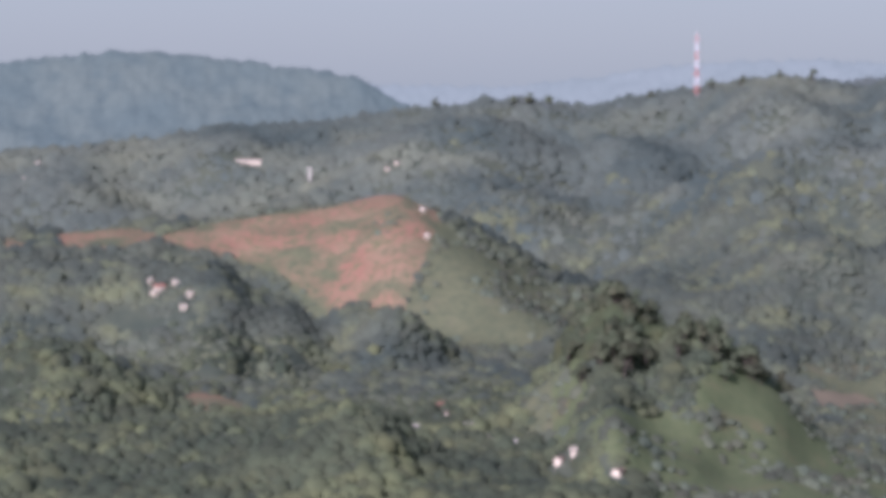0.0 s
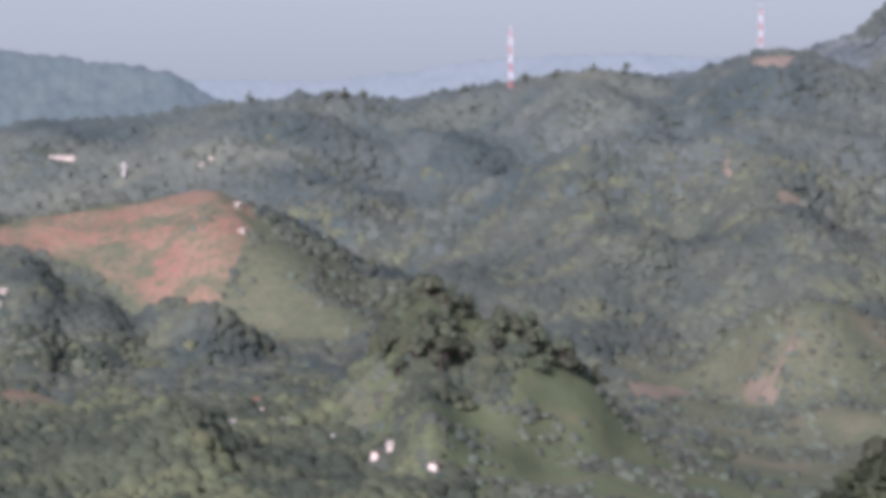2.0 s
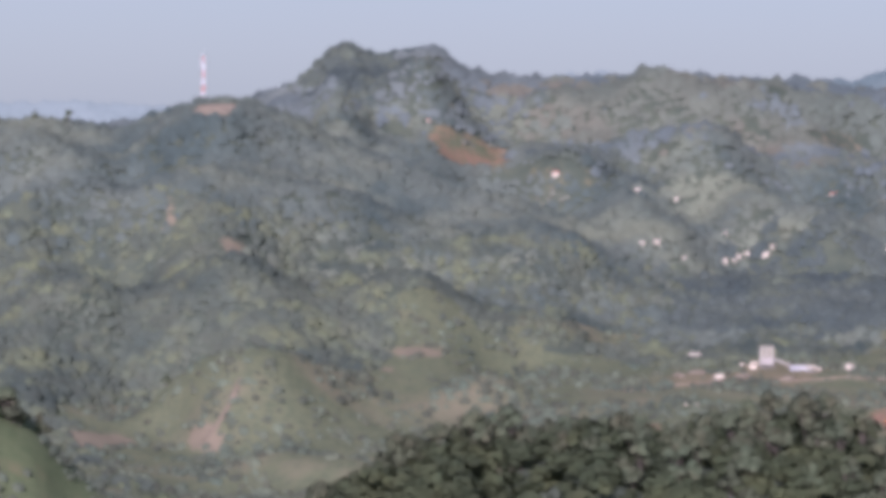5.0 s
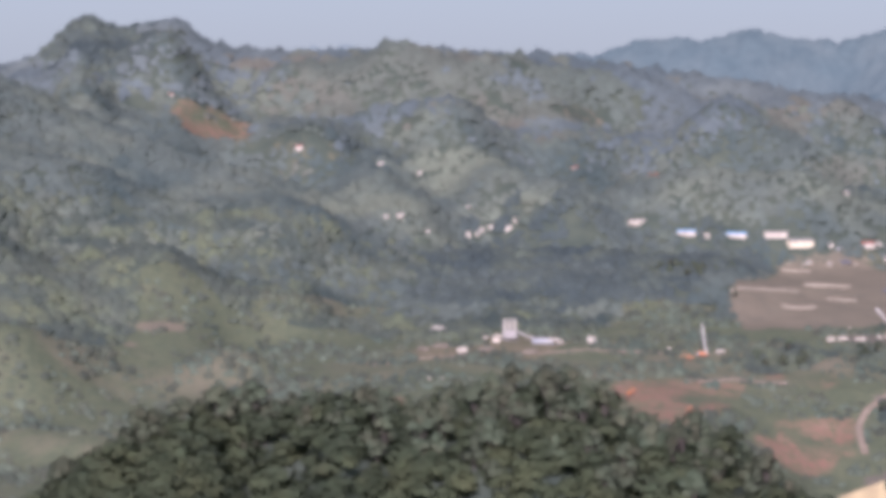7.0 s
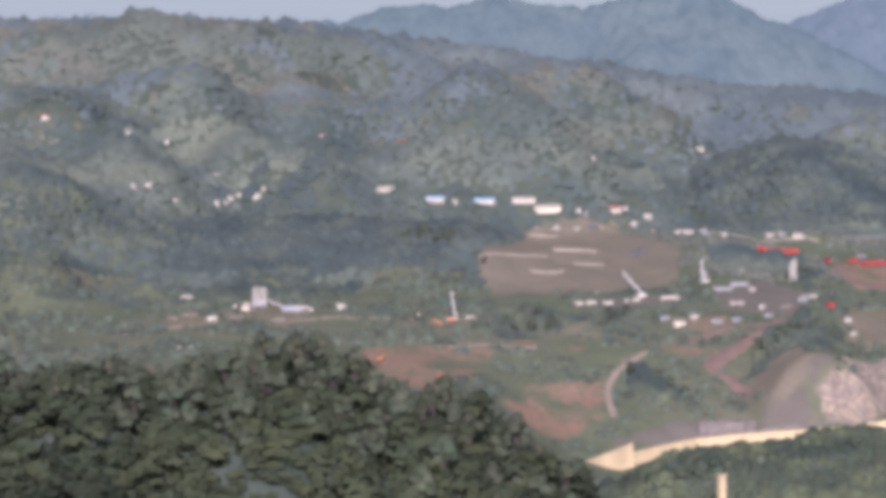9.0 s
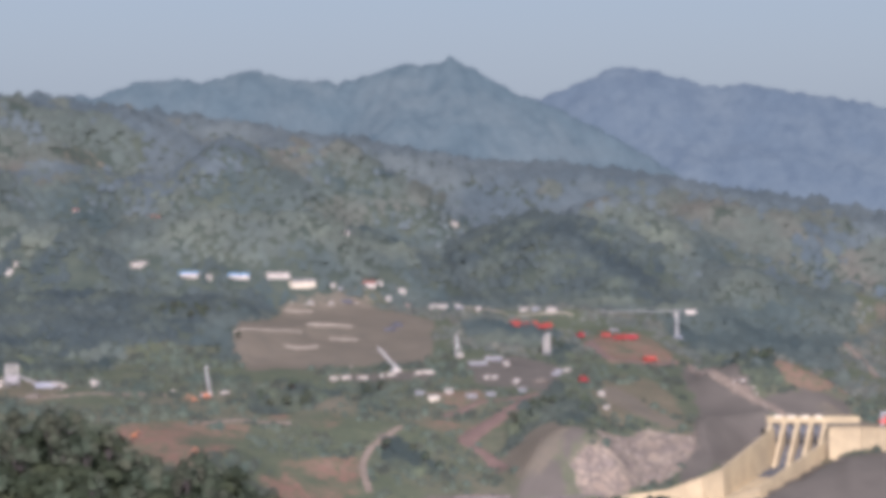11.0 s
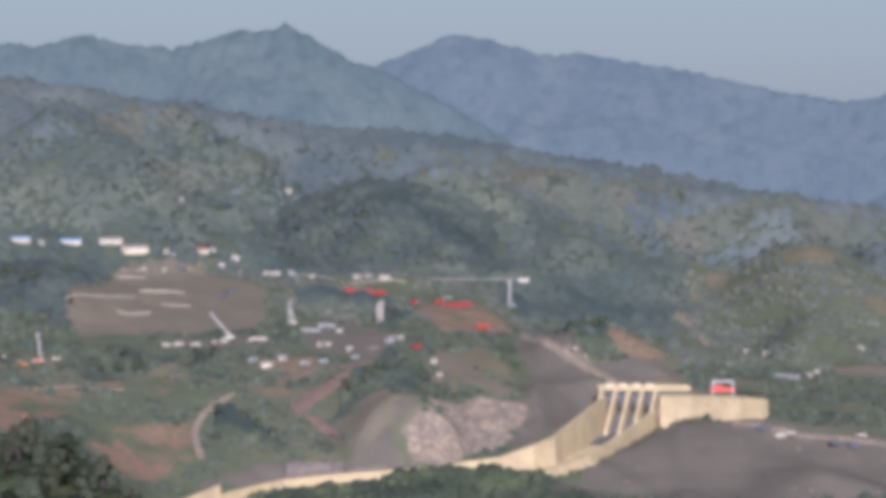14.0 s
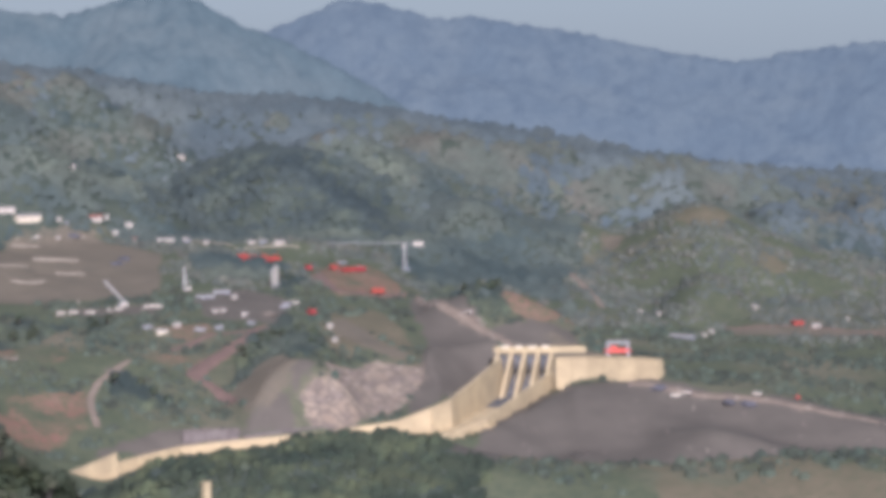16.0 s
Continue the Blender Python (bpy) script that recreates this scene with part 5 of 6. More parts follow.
def build_mast(place, tall, label):
    m = thing("radio_mast", *place, 20, label, "radio mast", "masts on the ridge")
    part("foundation", boxed(-4, 4, -4, 4, -3, 0.4, bevel=0.1), CONCRETE_GREY, m)
    w = lambda s: 3.4 - 2.3 * s
    n = 7
    for k in range(n):
        bm = bmesh.new()
        lattice(bm, w(k / n), w((k + 1) / n), 0.4 + tall * 0.93 * k / n, 0.4 + tall * 0.93 * (k + 1) / n, 2, 0.27)
        part("section", bm, MAST_RED if k % 2 == 0 else MAST_WHITE, m)
    part("platform", boxed(-1.9, 1.9, -1.9, 1.9, tall * 0.9, tall * 0.9 + 0.5), MAST_WHITE, m)
    for sx, sy, z in ((1.8, 0.4, 0.86), (-1.8, -0.6, 0.8), (0.3, -1.8, 0.72), (0.2, -1.9, 0.6)):
        bm = bmesh.new()
        barrel(bm, sx, sy, tall * z, tall * z + 2.2, 0.9, n=10)
        part("antenna", bm, MAST_WHITE, m)
    bm = bmesh.new()
    beam(bm, (0, 0, tall * 0.93), (0, 0, tall), 0.7, 0.3)
    part("spire", bm, MAST_WHITE, m)


build_mast((264.9, 3299.4, 289.2), 67.0, "tall red and white lattice radio mast on the wooded ridge")
build_mast((522.5, 3258.4, 319.8), 56.4, "red and white lattice radio mast behind a bare cutting")


def build_pole(place, tall):
    m = thing("pylon", *place, 10, "thin pale steel pylon among the trees", "pylon")
    bm = bmesh.new()
    lattice(bm, 2.4, 0.9, -1, tall, 6, 0.45)
    part("tower", bm, PALE_STEEL, m)
    for z in (0.78, 0.9):
        part("crossarm", boxed(-3, 3, -0.2, 0.2, tall * z, tall * z + 0.4), PALE_STEEL, m)


build_pole((-127.6, 3013.3, 201.0), 19.5)


# -- houses: one of each kind is built at a metre's width unit and copied --
def house(x, y, width, turn, wall, roof, label, group, storeys=1, long=False):
    width = width * (1.3 if long and width > 11 else 1.0)
    d = width * (0.3 if long else 0.72)
    h = (2.1 if long else 2.4) * storeys
    if width < 6:
        h = 2.4
    z = ground_at(x, y)
    ob = thing("house", x, y, z, turn - math.degrees(math.atan2(x, y)), label, "house", group)
    hx, hy = width / 2, d / 2
    bm = boxed(-hx, hx, -hy, hy, -2.5, h)
    # gables
    for s in (-1, 1):
        vs = [bm.verts.new(v) for v in ((s * hx, -hy, h), (s * hx, hy, h), (s * hx, 0, h + d * 0.17))]
        bm.faces.new(vs if s > 0 else vs[::-1])
    part("wall", bm, wall, ob)
    for s in (-1, 1):
        bm = bmesh.new()
        o, t = 0.7, 0.22
        pts = [(-hx - o, s * (hy + o), h - 0.3 * o * 2), (hx + o, s * (hy + o), h - 0.3 * o * 2), (hx + o, 0, h + d * 0.17 + 0.05), (-hx - o, 0, h + d * 0.17 + 0.05)]
        lo = [bm.verts.new(p) for p in pts]
        up = [bm.verts.new((p[0], p[1], p[2] + t)) for p in pts]
        bm.faces.new(lo)
        bm.faces.new(up[::-1])
        for m in range(4):
            bm.faces.new((lo[m], up[m], up[(m + 1) % 4], lo[(m + 1) % 4]))
        bmesh.ops.recalc_face_normals(bm, faces=bm.faces)
        part("roof_slope", bm, roof, ob)
    n = max(2, min(9, int(width / 3.2)))
    for k in range(n):
        cx = -hx + (k + 0.5) * width / n
        for lev in range(storeys):
            base = lev * h / storeys
            if k == n // 2 and lev == 0:
                part("door", boxed(cx - 0.5, cx + 0.5, -hy - 0.08, -hy + 0.1, 0, 2.1), DARK, ob)
            else:
                win = part("window", boxed(cx - 0.6, cx + 0.6, -hy - 0.06, -hy + 0.1, base + 1.0, base + 2.2), DARK, ob)
                if width > 11:
                    part("sill", boxed(cx - 0.75, cx + 0.75, -hy - 0.22, -hy + 0.1, base + 0.85, base + 0.98), WHITE, win)
    return ob


def shed(x, y, width, turn):
    z = ground_at(x, y)
    ob = thing("shed", x, y, z, turn - math.degrees(math.atan2(x, y)), "open work shed with a pale tin roof on posts", "shed", "site sheds")
    hx, hy, h = width / 2, width * 0.3, 4.0
    for sx in (-1, 0, 1):
        for sy in (-1, 1):
            part("post", boxed(sx * hx * 0.92 - 0.15, sx * hx * 0.92 + 0.15, sy * hy * 0.9 - 0.15, sy * hy * 0.9 + 0.15, -2, h), STEEL, ob)
    for s in (-1, 1):
        bm = bmesh.new()
        pts = [(-hx, s * hy, h), (hx, s * hy, h), (hx, 0, h + 1.5), (-hx, 0, h + 1.5)]
        lo = [bm.verts.new(p) for p in pts]
        up = [bm.verts.new((p[0], p[1], p[2] + 0.15)) for p in pts]
        bm.faces.new(lo)
        bm.faces.new(up[::-1])
        for m in range(4):
            bm.faces.new((lo[m], up[m], up[(m + 1) % 4], lo[(m + 1) % 4]))
        bmesh.ops.recalc_face_normals(bm, faces=bm.faces)
        part("roof_slope", bm, PALE_ROOF, ob)


STYLE = {
    "small": (WHITE, PALE_ROOF, "small whitewashed house with a pale tin roof", 1, False),
    "red_roof": (WHITE, TILE, "whitewashed house with a red tiled roof", 1, False),
    "grey_roof": (CONCRETE_GREY, TIN, "grey site building with a weathered tin roof", 1, True),
    "blue_roof": (WHITE, BLUE, "long white building with a blue tin roof", 1, True),
    "long_white": (WHITE, PALE_ROOF, "long low white building with a pale roof", 1, True),
    "school": (CREAM, TIN, "two-storey cream building with rows of windows", 2, True),
    "brown_roof": (WHITE, RUST, "white house with a rusty brown roof below the knoll", 1, False),
    "cream": (CREAM, PALE_ROOF, "cream-coloured house with a pale roof", 1, False),
}
house_rng = random.Random(4)
for group, kind, x, y, width in HOUSES:
    turn = house_rng.randint(-35, 35)
    if kind == "shed":
        shed(x, y, width, turn)
    else:
        turn = 62 if kind == "brown_roof" else turn
        wall, roof, label, storeys, long = STYLE[kind]
        house(x, y, width, turn, wall, roof, label, group, storeys, long)


# -- vehicles --
def wheels(parent, spots, r, w):
    for sx, sy in spots:
        bm = bmesh.new()
        got = bmesh.ops.create_cone(bm, cap_ends=True, segments=12, radius1=r, radius2=r, depth=w)["verts"]
        for v in got:
            v.co = Vector((v.co.x + sx, v.co.z + sy, v.co.y + r))
        part("wheel", bm, RUBBER, parent)


def build_truck(paint, label):
    t = thing("truck", 0, 0, 0, 0, label, "truck", "site trucks")
    part("chassis", boxed(-3.8, 3.8, -0.6, 0.6, 0.8, 1.1), DARK, t)
    part("cab", boxed(2.0, 3.9, -1.2, 1.2, 1.0, 3.0, bevel=0.18), paint, t)
    part("windscreen", boxed(3.86, 3.93, -1.0, 1.0, 1.9, 2.7), DARK, t)
    bm = boxed(-3.9, 1.8, -1.25, 1.25, 1.15, 3.1, bevel=0.08)
    part("load_bed", bm, paint, t)
    wheels(t, [(sx, sy) for sx in (-3, -1.9, 2.9) for sy in (-1.1, 1.1)], 0.52, 0.35)
    return t


def build_car(paint, label):
    t = thing("car", 0, 0, 0, 0, label, "car", "cars on the site")
    part("body", boxed(-2.1, 2.1, -0.85, 0.85, 0.35, 0.95, bevel=0.15), paint, t)
    part("cabin", boxed(-1.3, 0.9, -0.75, 0.75, 0.95, 1.55, bevel=0.2), paint, t)
    part("windscreen", boxed(0.75, 0.93, -0.65, 0.65, 1.0, 1.42), DARK, t)
    wheels(t, [(sx, sy) for sx in (-1.3, 1.3) for sy in (-0.78, 0.78)], 0.33, 0.22)
    return t


made = {}
for kind, x, y in VEHICLES:
    turn = house_rng.randint(0, 359)
    m = pose(x, y, ground_at(x, y) - 0.05, 0, 0, turn)
    if kind in made:
        copy_thing(made[kind], m)
    else:
        made[kind] = build_car(WHITE, "white car on the site road") if kind == "car" else build_truck(TARP if kind == "red_truck" else WHITE, "red tipper truck on the dam crest" if kind == "red_truck" else "white site truck with a boxed load bed")
        made[kind].matrix_basis = m


# -- excavators --
def build_excavator():
    t = thing("excavator", 0, 0, 0, 0, "orange tracked excavator with its arm bent", "excavator", "excavators")
    for s in (-1, 1):
        part("track", boxed(-2.2, 2.2, s * 1.35 - 0.35, s * 1.35 + 0.35, 0, 0.95, bevel=0.3), RUBBER, t)
    part("house", boxed(-2.4, 1.4, -1.4, 1.4, 1.05, 2.5, bevel=0.15), ORANGE, t)
    part("cab", boxed(0.2, 1.7, 0.3, 1.4, 1.6, 3.1, bevel=0.12), ORANGE, t)
    bm = bmesh.new()
    beam(bm, (1.2, -0.3, 1.8), (4.2, -0.3, 4.9), 0.75, 0.6)
    part("boom", bm, ORANGE, t)
    bm = bmesh.new()
    beam(bm, (4.1, -0.3, 4.9), (6.3, -0.3, 2.2), 0.55, 0.4)
    arm = part("arm", bm, ORANGE, t)
    part("bucket", boxed(5.7, 6.7, -0.9, 0.3, 1.1, 2.2, bevel=0.2), DARK, arm)
    return t


first = None
for x, y in ((833.8, 2113.5), (856.4, 2043.8), (945.8, 2270.9),):
    m = pose(x, y, ground_at(x, y) - 0.05, 0, 0, 35 if first is None else 160)
    if first is None:
        first = build_excavator()
        first.matrix_basis = m
    else:
        copy_thing(first, m)


# -- cranes --
def build_crawler_crane(place, lean, long, turn, label, paint):
    c = thing("crawler_crane", *place, turn, label, "crane", "cranes")
    for s in (-1, 1):
        part("track", boxed(-3.5, 3.5, s * 2.2 - 0.5, s * 2.2 + 0.5, -0.3, 1.1, bevel=0.35), RUBBER, c)
    part("body", boxed(-4.2, 2.2, -1.7, 1.7, 1.2, 3.6, bevel=0.2), paint, c)
    part("cab", boxed(1.2, 3.0, 0.6, 1.9, 1.3, 3.5, bevel=0.15), WHITE, c)
    part("counterweight", boxed(-5.6, -4.1, -1.9, 1.9, 1.3, 3.4, bevel=0.2), CONCRETE_GREY, c)
    bm = bmesh.new()
    lattice(bm, 1.3, 0.9, 0, long, 9, 0.28)
    boom = part("boom", bm, PALE_STEEL, c, "pale lattice boom", at=pose(1.8, 0, 1.6, 0, lean, 0))
    tip = Vector((1.8 + long * math.sin(radians(lean)), 0, 1.6 + long * math.cos(radians(lean))))
    bm = bmesh.new()
    beam(bm, tip, tip - Vector((-0.3, 0, long * 0.5)), 0.12)
    part("hoist_rope", bm, DARK, c)
    bm = bmesh.new()
    beam(bm, (-4, 0, 3.5), tip, 0.14)
    part("pendant", bm, DARK, c)


build_crawler_crane((959.1, 2274.0, 100.5), -8, 24, -24, "orange crawler crane with a steep pale lattice boom", ORANGE)
build_crawler_crane((1181.1, 2387.9, 104.6), -42, 28, -30, "white crawler crane with its pale boom leaning low", WHITE)


def build_rig(place):
    c = thing("piling_rig", *place, 150, "tall pale piling rig beside the field", "piling rig")
    for s in (-1, 1):
        part("track", boxed(-3, 3, s * 1.8 - 0.4, s * 1.8 + 0.4, -0.3, 1.0, bevel=0.3), RUBBER, c)
    part("body", boxed(-3.4, 1.6, -1.5, 1.5, 1.0, 3.2, bevel=0.2), WHITE, c)
    bm = bmesh.new()
    lattice(bm, 1.2, 1.0, 0.5, 21, 8, 0.3)
    part("leader", bm, PALE_STEEL, c, at=pose(2.6, 0, 0))
    bm = bmesh.new()
    beam(bm, (-2.5, 0, 3), (2.2, 0, 14), 0.6)
    part("stay", bm, PALE_STEEL, c)


build_rig((1273.9, 2452.9, 110.7))


def build_tower_crane(place):
    turn = 0
    c = thing("tower_crane", *place, turn, "white tower crane with a long level jib", "crane", "cranes")
    part("base", boxed(-4, 4, -4, 4, -2, 1.5, bevel=0.2), CONCRETE_GREY, c)
    bm = bmesh.new()
    lattice(bm, 1.8, 1.8, 1.5, 24, 8, 0.2)
    part("tower", bm, PALE_STEEL, c)
    along = pose(0, 0, 0, 0, 0, -27)
    bm = bmesh.new()
    for s in (-0.9, 0.9):
        beam(bm, (-74, s, 25), (19, s, 25), 0.16)
    beam(bm, (-74, 0, 26.4), (19, 0, 26.4), 0.16)
    for k in range(31):
        x = -74 + 3 * k
        beam(bm, (x, -0.9, 25), (x + 1.5, 0, 26.4), 0.14)
        beam(bm, (x + 1.5, 0, 26.4), (x + 3, 0.9, 25), 0.14)
    part("jib", bm, STEEL, c, at=along)
    part("cab", boxed(-2.6, -0.6, -1.6, 0.2, 21.5, 24, bevel=0.15), WHITE, c, at=along)
    part("counterweight", boxed(8, 18, -1.8, 1.8, 22.6, 26.0, bevel=0.2), WHITE, c, at=along)


build_tower_crane((1569.1, 2571.0, 112.9))


# -- batching plant, white tower, pillar --
def silo(parent, x, y, z0, z1, r, mat):
    bm = bmesh.new()
    barrel(bm, x, y, z0, z1, r, n=16)
    barrel(bm, x, y, z1, z1 + r * 0.45, r, r * 0.2, n=16)
    barrel(bm, x, y, z0 - r * 1.1, z0, r * 0.25, r, n=16)
    body = part("silo", bm, mat, parent)
    for k in range(4):
        a = radians(45 + 90 * k)
        bm = bmesh.new()
        beam(bm, (x + r * math.cos(a), y + r * math.sin(a), -1.5), (x + r * math.cos(a), y + r * math.sin(a), z0 + 1), 0.45)
        part("leg", bm, STEEL, body)


def build_plant(place):
    p = thing("batching_plant", *place, -18, "pale concrete batching plant with tall silos", "batching plant")
    for x in (-3.9, 0, 3.9):
        silo(p, x, 0, 8.5, 17.5, 1.55, SILO)
    part("mixer_house", boxed(-5.5, 5.5, -4.5, -1, 3, 8.5, bevel=0.15), TIN, p)
    for sx in (-5, 5):
        for sy in (-4.2, -1.3):
            part("column", boxed(sx - 0.2, sx + 0.2, sy - 0.2, sy + 0.2, -1.5, 3), STEEL, p)
    bm = bmesh.new()
    beam(bm, (6, -3, 8), (24, -6, 0.6), 1.3)
    part("conveyor", bm, TIN, p)
    for k in range(4):
        part("aggregate_bin", boxed(18 + 4.2 * k, 22 + 4.2 * k, -9, -5, -1, 3.2, bevel=0.15), CONCRETE_GREY, p)
    part("control_room", boxed(-14, -8, -4, -1, -1, 3, bevel=0.1), WHITE, p)


build_plant((834.5, 2377.8, 107.4))


def build_white_tower(place):
    p = thing("silo_tower", *place, 0, "pair of tall white cement silos", "silo")
    for x, top in ((-1.9, 16), (2.0, 19)):
        silo(p, x, 0, 3.2, top, 1.7, SILO)
    bm = bmesh.new()
    lattice(bm, 1.2, 1.2, 0, 18.5, 7, 0.3)
    part("ladder_cage", bm, STEEL, p, at=pose(0, 2.2, -0.5))


build_white_tower((1356.7, 2444.8, 111.0))


def build_pillar(place, tall):
    p = thing("pillar", *place, 0, "tall pale square pillar above the near bank", "pillar")
    part("shaft", boxed(-2.0, 2.0, -2.0, 2.0, -2, tall - 1.0, bevel=0.15), CONCRETE, p)
    part("cap", boxed(-2.4, 2.4, -2.4, 2.4, tall - 1.0, tall, bevel=0.12), CONCRETE, p)


build_pillar((828.7, 1575.3, 36.4), 33.4)


# -- red tents, dark heaps, low walls --
def build_tent(x, y, w):
    t = thing("tent", x, y, ground_at(x, y), 20 - math.degrees(math.atan2(x, y)), "bright red tarpaulin tent on poles", "tent", "red tents")
    hx, hy, h = w / 2, 3.5, 2.6
    for sx in (-1, 1):
        for sy in (-1, 1):
            part("pole", boxed(sx * hx * 0.95 - 0.1, sx * hx * 0.95 + 0.1, sy * hy * 0.95 - 0.1, sy * hy * 0.95 + 0.1, -1.5, h), STEEL, t)
    bm = bmesh.new()
    n = 8
    ring = []
    for k in range(n + 1):
        x0 = -hx + w * k / n
        sag = 0.25 * math.sin(k * 2.1)
        ring.append([bm.verts.new(p) for p in ((x0, -hy - 0.3, h - 1.5), (x0, -hy, h), (x0, 0, h + 2.2 + sag), (x0, hy, h), (x0, hy + 0.3, h - 1.5))])
    for k in range(n):
        for m in range(4):
            bm.faces.new((ring[k][m], ring[k + 1][m], ring[k + 1][m + 1], ring[k][m + 1]))
    bmesh.ops.solidify(bm, geom=bm.faces[:], thickness=0.08)
    bmesh.ops.recalc_face_normals(bm, faces=bm.faces)
    part("canopy", bm, TARP, t)


for x, y, w in (
    (1429.7, 2638.4, 10.0), (1430.5, 2624.2, 14.0), (1445.7, 2634.2, 12.0), (1447.0, 2619.7, 13.0), (1457.0, 2623.3, 8.0),
    (1462.8, 2522.5, 8.4), (1464.0, 2498.7, 12.5),
    (1481.1, 2507.2, 11.5), (1454.3, 2555.1, 5.3), (1440.0, 2406.0, 12.1), (1305.8, 2289.8, 6.6), (1808.1, 2270.7, 10.5),
):
    build_tent(x, y, w)


def build_berm(x0, y0, x1, y1):
    k = max(2, int(math.hypot(x1 - x0, y1 - y0) / 6))
    t = thing("low_wall", x0, y0, ground_at(x0, y0), 0, "low pale retaining wall across the bare field", "wall", "low walls")
    for i in range(k):
        p = [(x0 + (x1 - x0) * s, y0 + (y1 - y0) * s) for s in (i / k, (i + 1) / k)]
        z = [ground_at(*q) - ground_at(x0, y0) for q in p]
        bm = bmesh.new()
        v = []
        for (px, py), pz in zip(p, z):
            v.append([bm.verts.new((px - x0, py - y0 + o, pz + hz)) for o, hz in ((-1.6, -1.0), (-1.1, 0.8), (0.5, 0.9), (1.3, -1.0))])
        for m in range(4):
            bm.faces.new((v[0][m], v[0][(m + 1) % 4], v[1][(m + 1) % 4], v[1][m]))
        bm.faces.new(v[0][::-1])
        bm.faces.new(v[1])
        bmesh.ops.recalc_face_normals(bm, faces=bm.faces)
        part("block", bm, BERM, t)


for line in BERMS:
    build_berm(*line)


HEAP_DARK = material("dark_blue_grey_heap", (0.11, 0.108, 0.112, 1), (0.085, 0.084, 0.088, 1), rough=0.8, scale=0.3)


GRAVEL = material("grey_tan_gravel", (0.17, 0.145, 0.105, 1), (0.125, 0.105, 0.078, 1), rough=0.95, scale=0.3)


def build_heap(x, y, n, mat, name, label, group, wide):
    bm = bmesh.new()
    bmesh.ops.create_icosphere(bm, subdivisions=3, radius=1.0)
    for v in bm.verts:
        v.co *= 1 + 0.35 * noise.noise(v.co * 1.6 + Vector((n * 7, 0, 0)))
        v.co = Vector((v.co.x * wide, v.co.y * wide * 0.66, max(v.co.z * wide * 0.42, -0.8)))
    heap = part(name, bm, mat, at=pose(x, y, ground_at(x, y), 0, 0, 30 + 50 * n))
    tagged(heap, label, "heap", group)


# last three: dark heaps added in place of a shadow strip below the dam crest
for n, (x, y) in enumerate((
    (1293.7, 2631.1), (1313.6, 2657.0), (1327.4, 2797.0), (1420.1, 1954.3), (1451.9, 1907.0), (1462.5, 1896.2),
)):
    build_heap(x, y, n, HEAP_DARK, "covered_heap", "low dark blue-grey heap", "covered heaps", 7.5)
for n, (x, y) in enumerate((
    (746.0, 2327.4), (764.8, 2342.3), (829.1, 2311.8), (894.8, 2304.4), (798.3, 2331.1), (1271.0, 2300.2),
)):
    build_heap(x, y, n + 9, GRAVEL, "stone_mound", "heap of pale gravel beside the plant", "gravel heaps", 6.0 + (n % 3))


# -- single trees along the near wooded hill --
def tree_meshes(seed, tall, spread):
    rng = np.random.RandomState(seed)
    bm = bmesh.new()
    beam(bm, (0, 0, -1.5), (0.2, 0.1, tall * 0.55), 0.6, 0.34)
    limbs = []
    for k in range(6):
        a = 6.283 * k / 6 + rng.rand()
        s = spread * (0.45 + 0.4 * rng.rand())
        tip = np.array([s * math.cos(a), s * math.sin(a), tall * (0.34 + 0.42 * rng.rand())])
        beam(bm, (0.1, 0.05, tall * (0.15 + 0.15 * rng.rand())), tip, 0.28, 0.1)
        limbs.append(tip)
    trunk = finish(bm, "trunk", BARK)
    lobes = clump_shapes(6, 1, -0.9, seed + 3)
    verts, faces, base = [], [], 0
    for c in limbs + [np.array([0, 0, tall * 0.82]), np.array([0.4, -0.3, tall * 0.62])]:
        c = c + rng.randn(3) * 0.3
        rad = spread * (0.38 + 0.2 * rng.rand())
        v, f = lobes[rng.randint(6)]
        for vv, ff in ((v * rad * 0.85 + c, f), tufts(c, rad, 42, 0.42, rng)):
            verts.append(vv)
            faces.append(ff + base)
            base += len(vv)
    crown = mesh_from("crown", np.concatenate(verts), np.concatenate(faces), LEAF_NEAR, smooth=True)
    # leaves lean outwards from the middle of the crown
    out = np.concatenate(verts) - np.array((0, 0, tall * 0.4))
    out /= np.linalg.norm(out, axis=1)[:, None] + 1e-6
    own = np.zeros(len(crown.vertices) * 3, np.float32)
    crown.vertices.foreach_get("normal", own)
    crown.normals_split_custom_set_from_vertices(own.reshape(-1, 3) * 0.35 + out * 0.65)
    return trunk, crown


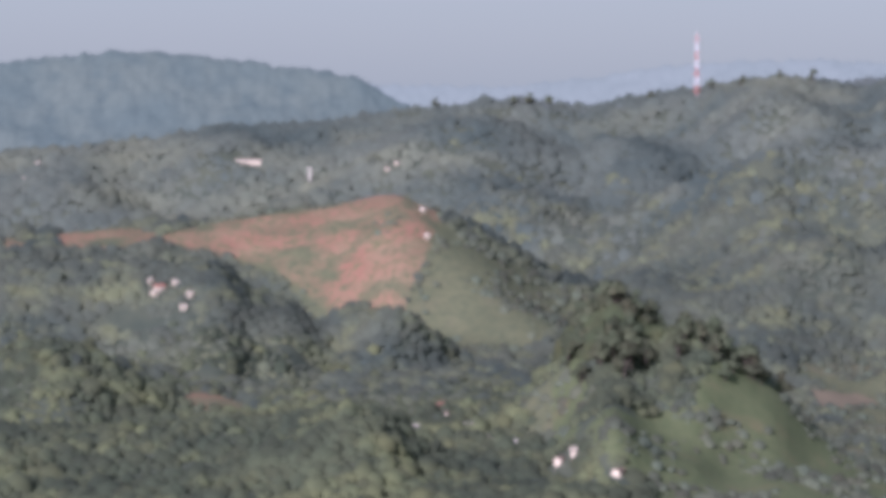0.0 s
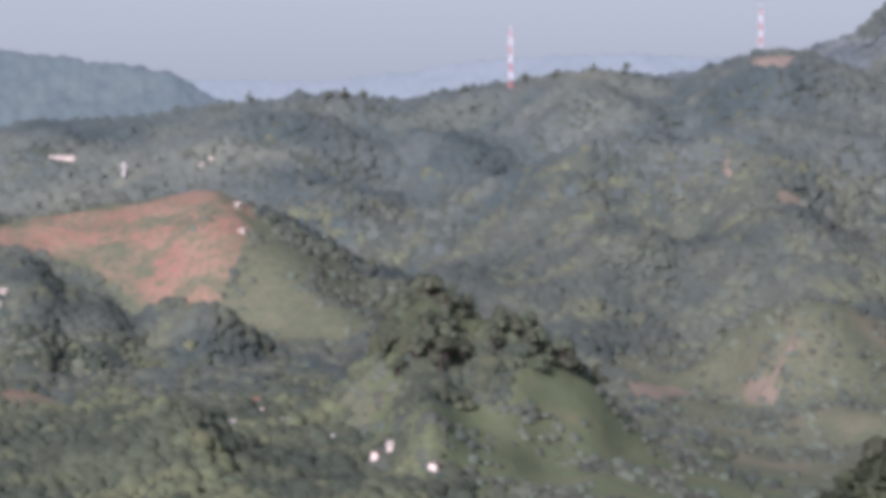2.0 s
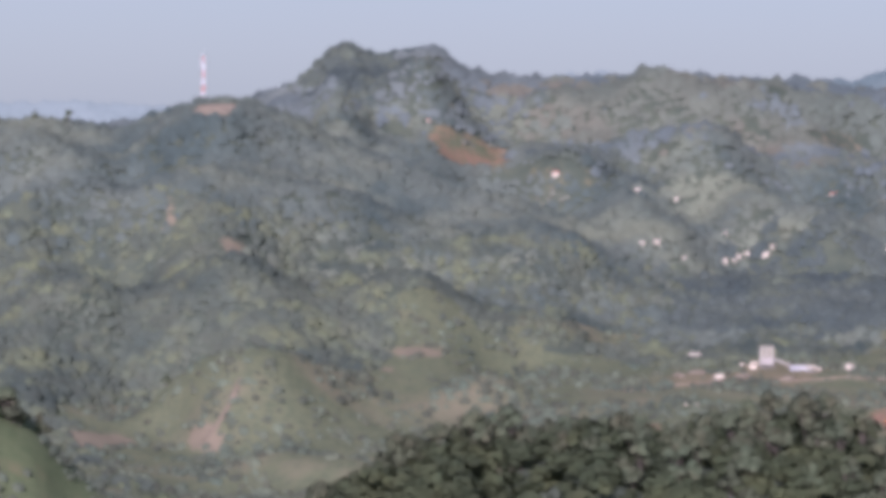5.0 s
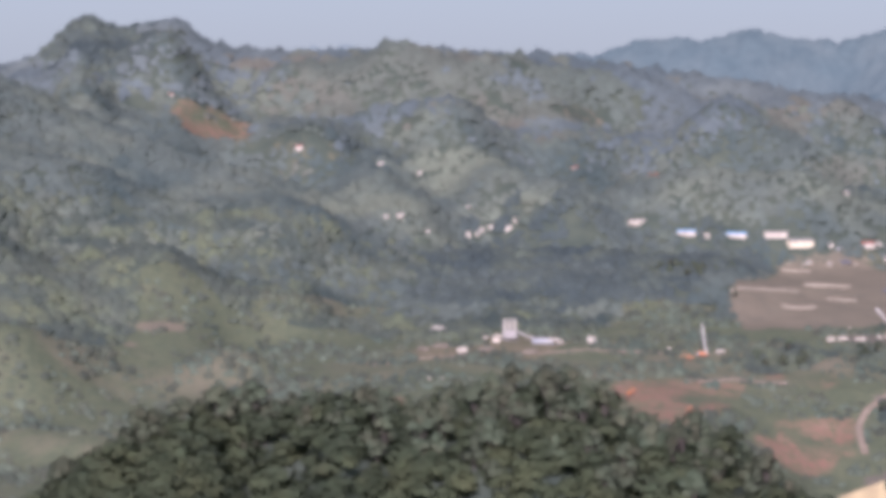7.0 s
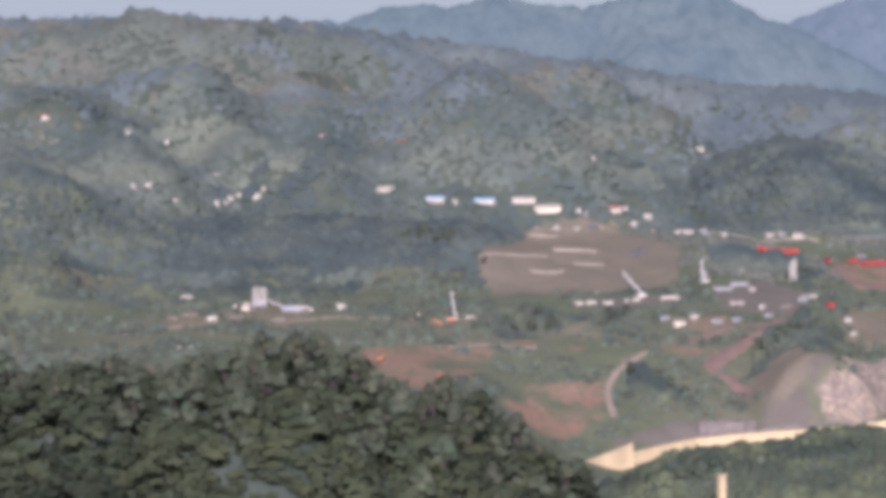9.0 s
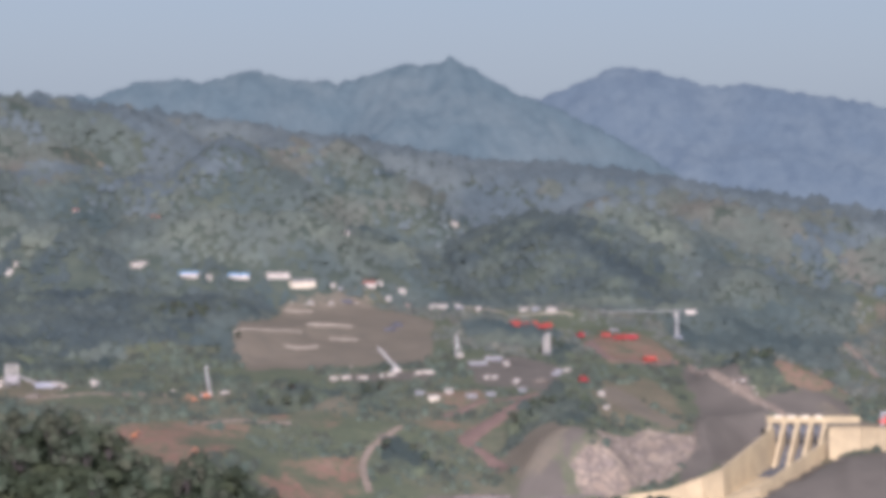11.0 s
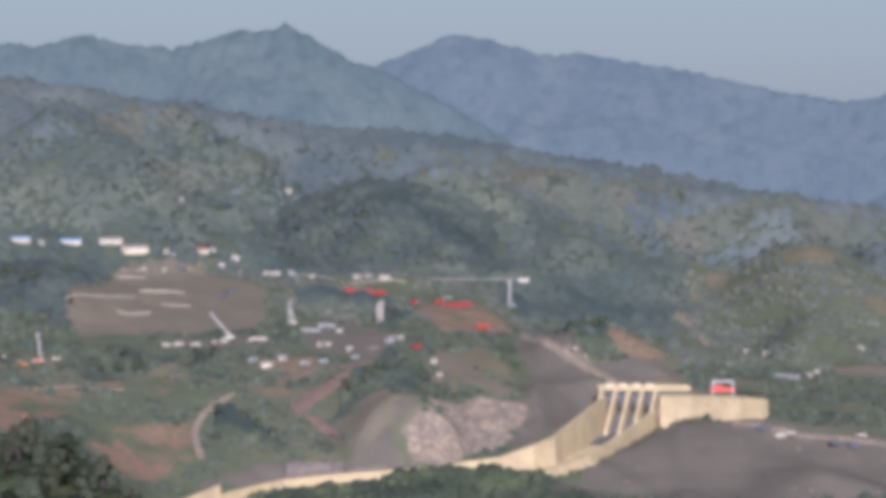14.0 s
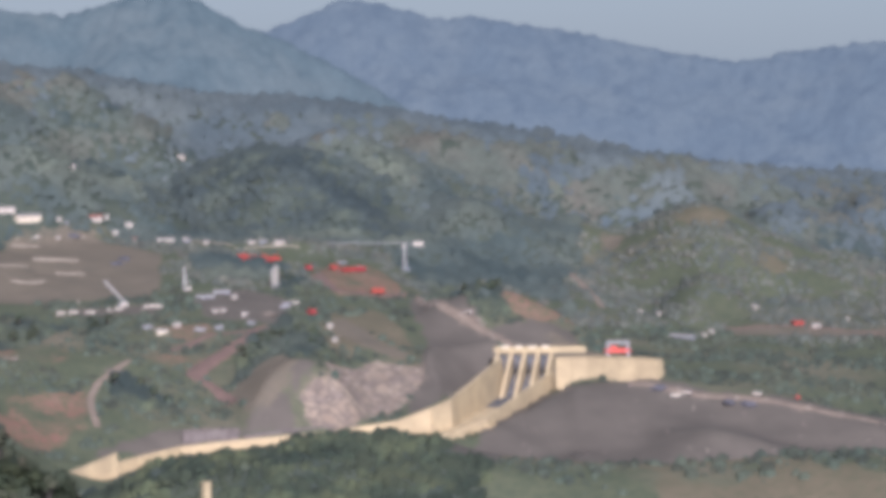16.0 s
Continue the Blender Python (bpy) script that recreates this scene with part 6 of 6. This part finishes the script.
def build_trees():
    rng = np.random.RandomState(77)
    kinds = [tree_meshes(k, 9 + 1.3 * k, 3.4 + 0.4 * (k % 3)) for k in range(5)] + [tree_meshes(9, 17, 2.0)]
    x, y = scatter(11.0, 25.5, 930, 1045, 9.5, rng)
    take = rng.permutation(len(x))[:150]
    for n, i in enumerate(take):
        k = 5 if n % 19 == 0 else int(rng.randint(5))
        t = thing("tree", x[i], y[i], ground_at(x[i], y[i]), rng.rand() * 360, "tall slim dark green tree above the forest" if k == 5 else "dark green broadleaf tree on the wooded hill", "tree", "trees on the near hill")
        t.scale = (0.85 + 0.4 * rng.rand(),) * 3
        for name, me in zip(("trunk", "crown"), kinds[k]):
            ob = new(name, me)
            ob.parent = t
    for places, k, size, label, group in ((CREST_TREES, None, 1.25, "broadleaf tree standing out on the ridge crest", "trees on the ridge"), (SLIM_TREES, 5, 1.0, "tall slim dark green tree above the forest", "trees on the near hill")):
        for n, (px, py) in enumerate(places):
            t = thing("tree", px, py, ground_at(px, py), rng.rand() * 360, label, "tree", group)
            t.scale = (size * (0.85 + 0.3 * rng.rand()),) * 3
            for name, me in zip(("trunk", "crown"), kinds[n % 5 if k is None else k]):
                ob = new(name, me)
                ob.parent = t
    # single trees in the groves of the valley floor
    spots = 0
    while spots < 72:
        wood = COVER["woods"][int(rng.randint(len(COVER["woods"])))]
        mx, my = np.mean(wood, axis=0)
        px, py = mx + rng.randn() * 22, my + rng.randn() * 22
        if not (2200 < math.hypot(px, py) < 2900) or not inside(np.array([px]), np.array([py]), wood)[0]:
            spots += 0.1
            continue
        spots += 1
        t = thing("tree", px, py, ground_at(px, py), rng.rand() * 360, "green broadleaf tree in a grove on the valley floor", "tree", "trees in the valley")
        t.scale = (0.6 + 0.45 * rng.rand(),) * 3
        for name, me in zip(("trunk", "crown"), kinds[int(rng.randint(5))]):
            ob = new(name, me)
            ob.parent = t
    # a crown of trees on the grassy knoll
    for n in range(85):
        spot = rng.rand() ** 1.3
        az = KNOLL[0] + (KNOLL[1] - KNOLL[0]) * (spot if n < 50 else 0.05 + 0.36 * rng.rand())
        px, py = polar(az, 1742 + 26 * rng.randn() - (abs(14 * rng.randn()) if n >= 50 else 0))
        k = int(rng.randint(5))
        t = thing("tree", px, py, ground_at(px, py), rng.rand() * 360, "dark broadleaf tree on top of the grassy knoll", "tree", "trees on the knoll")
        t.scale = ((1.3 if n >= 50 else 0.95) + 0.5 * rng.rand(),) * 3
        for name, me in zip(("trunk", "crown"), kinds[k]):
            ob = new(name, me)
            ob.parent = t


CREST_TREES = (
    (74.1, 3294.2), (90.0, 3293.8), (110.6, 3293.1), (-8.5, 3295.0), (278.3, 3283.2), (309.7, 3280.4),
    (349.2, 3276.4), (215.2, 3288.0), (216.4, 3287.9), (383.2, 3272.6), (555.4, 3247.9),
)
SLIM_TREES = (
    (282.3, 943.7), (328.4, 933.9), (381.2, 924.5), (352.8, 935.7), (380.3, 924.8), (382.3, 924.0),
    (235.1, 930.8),
)
build_trees()
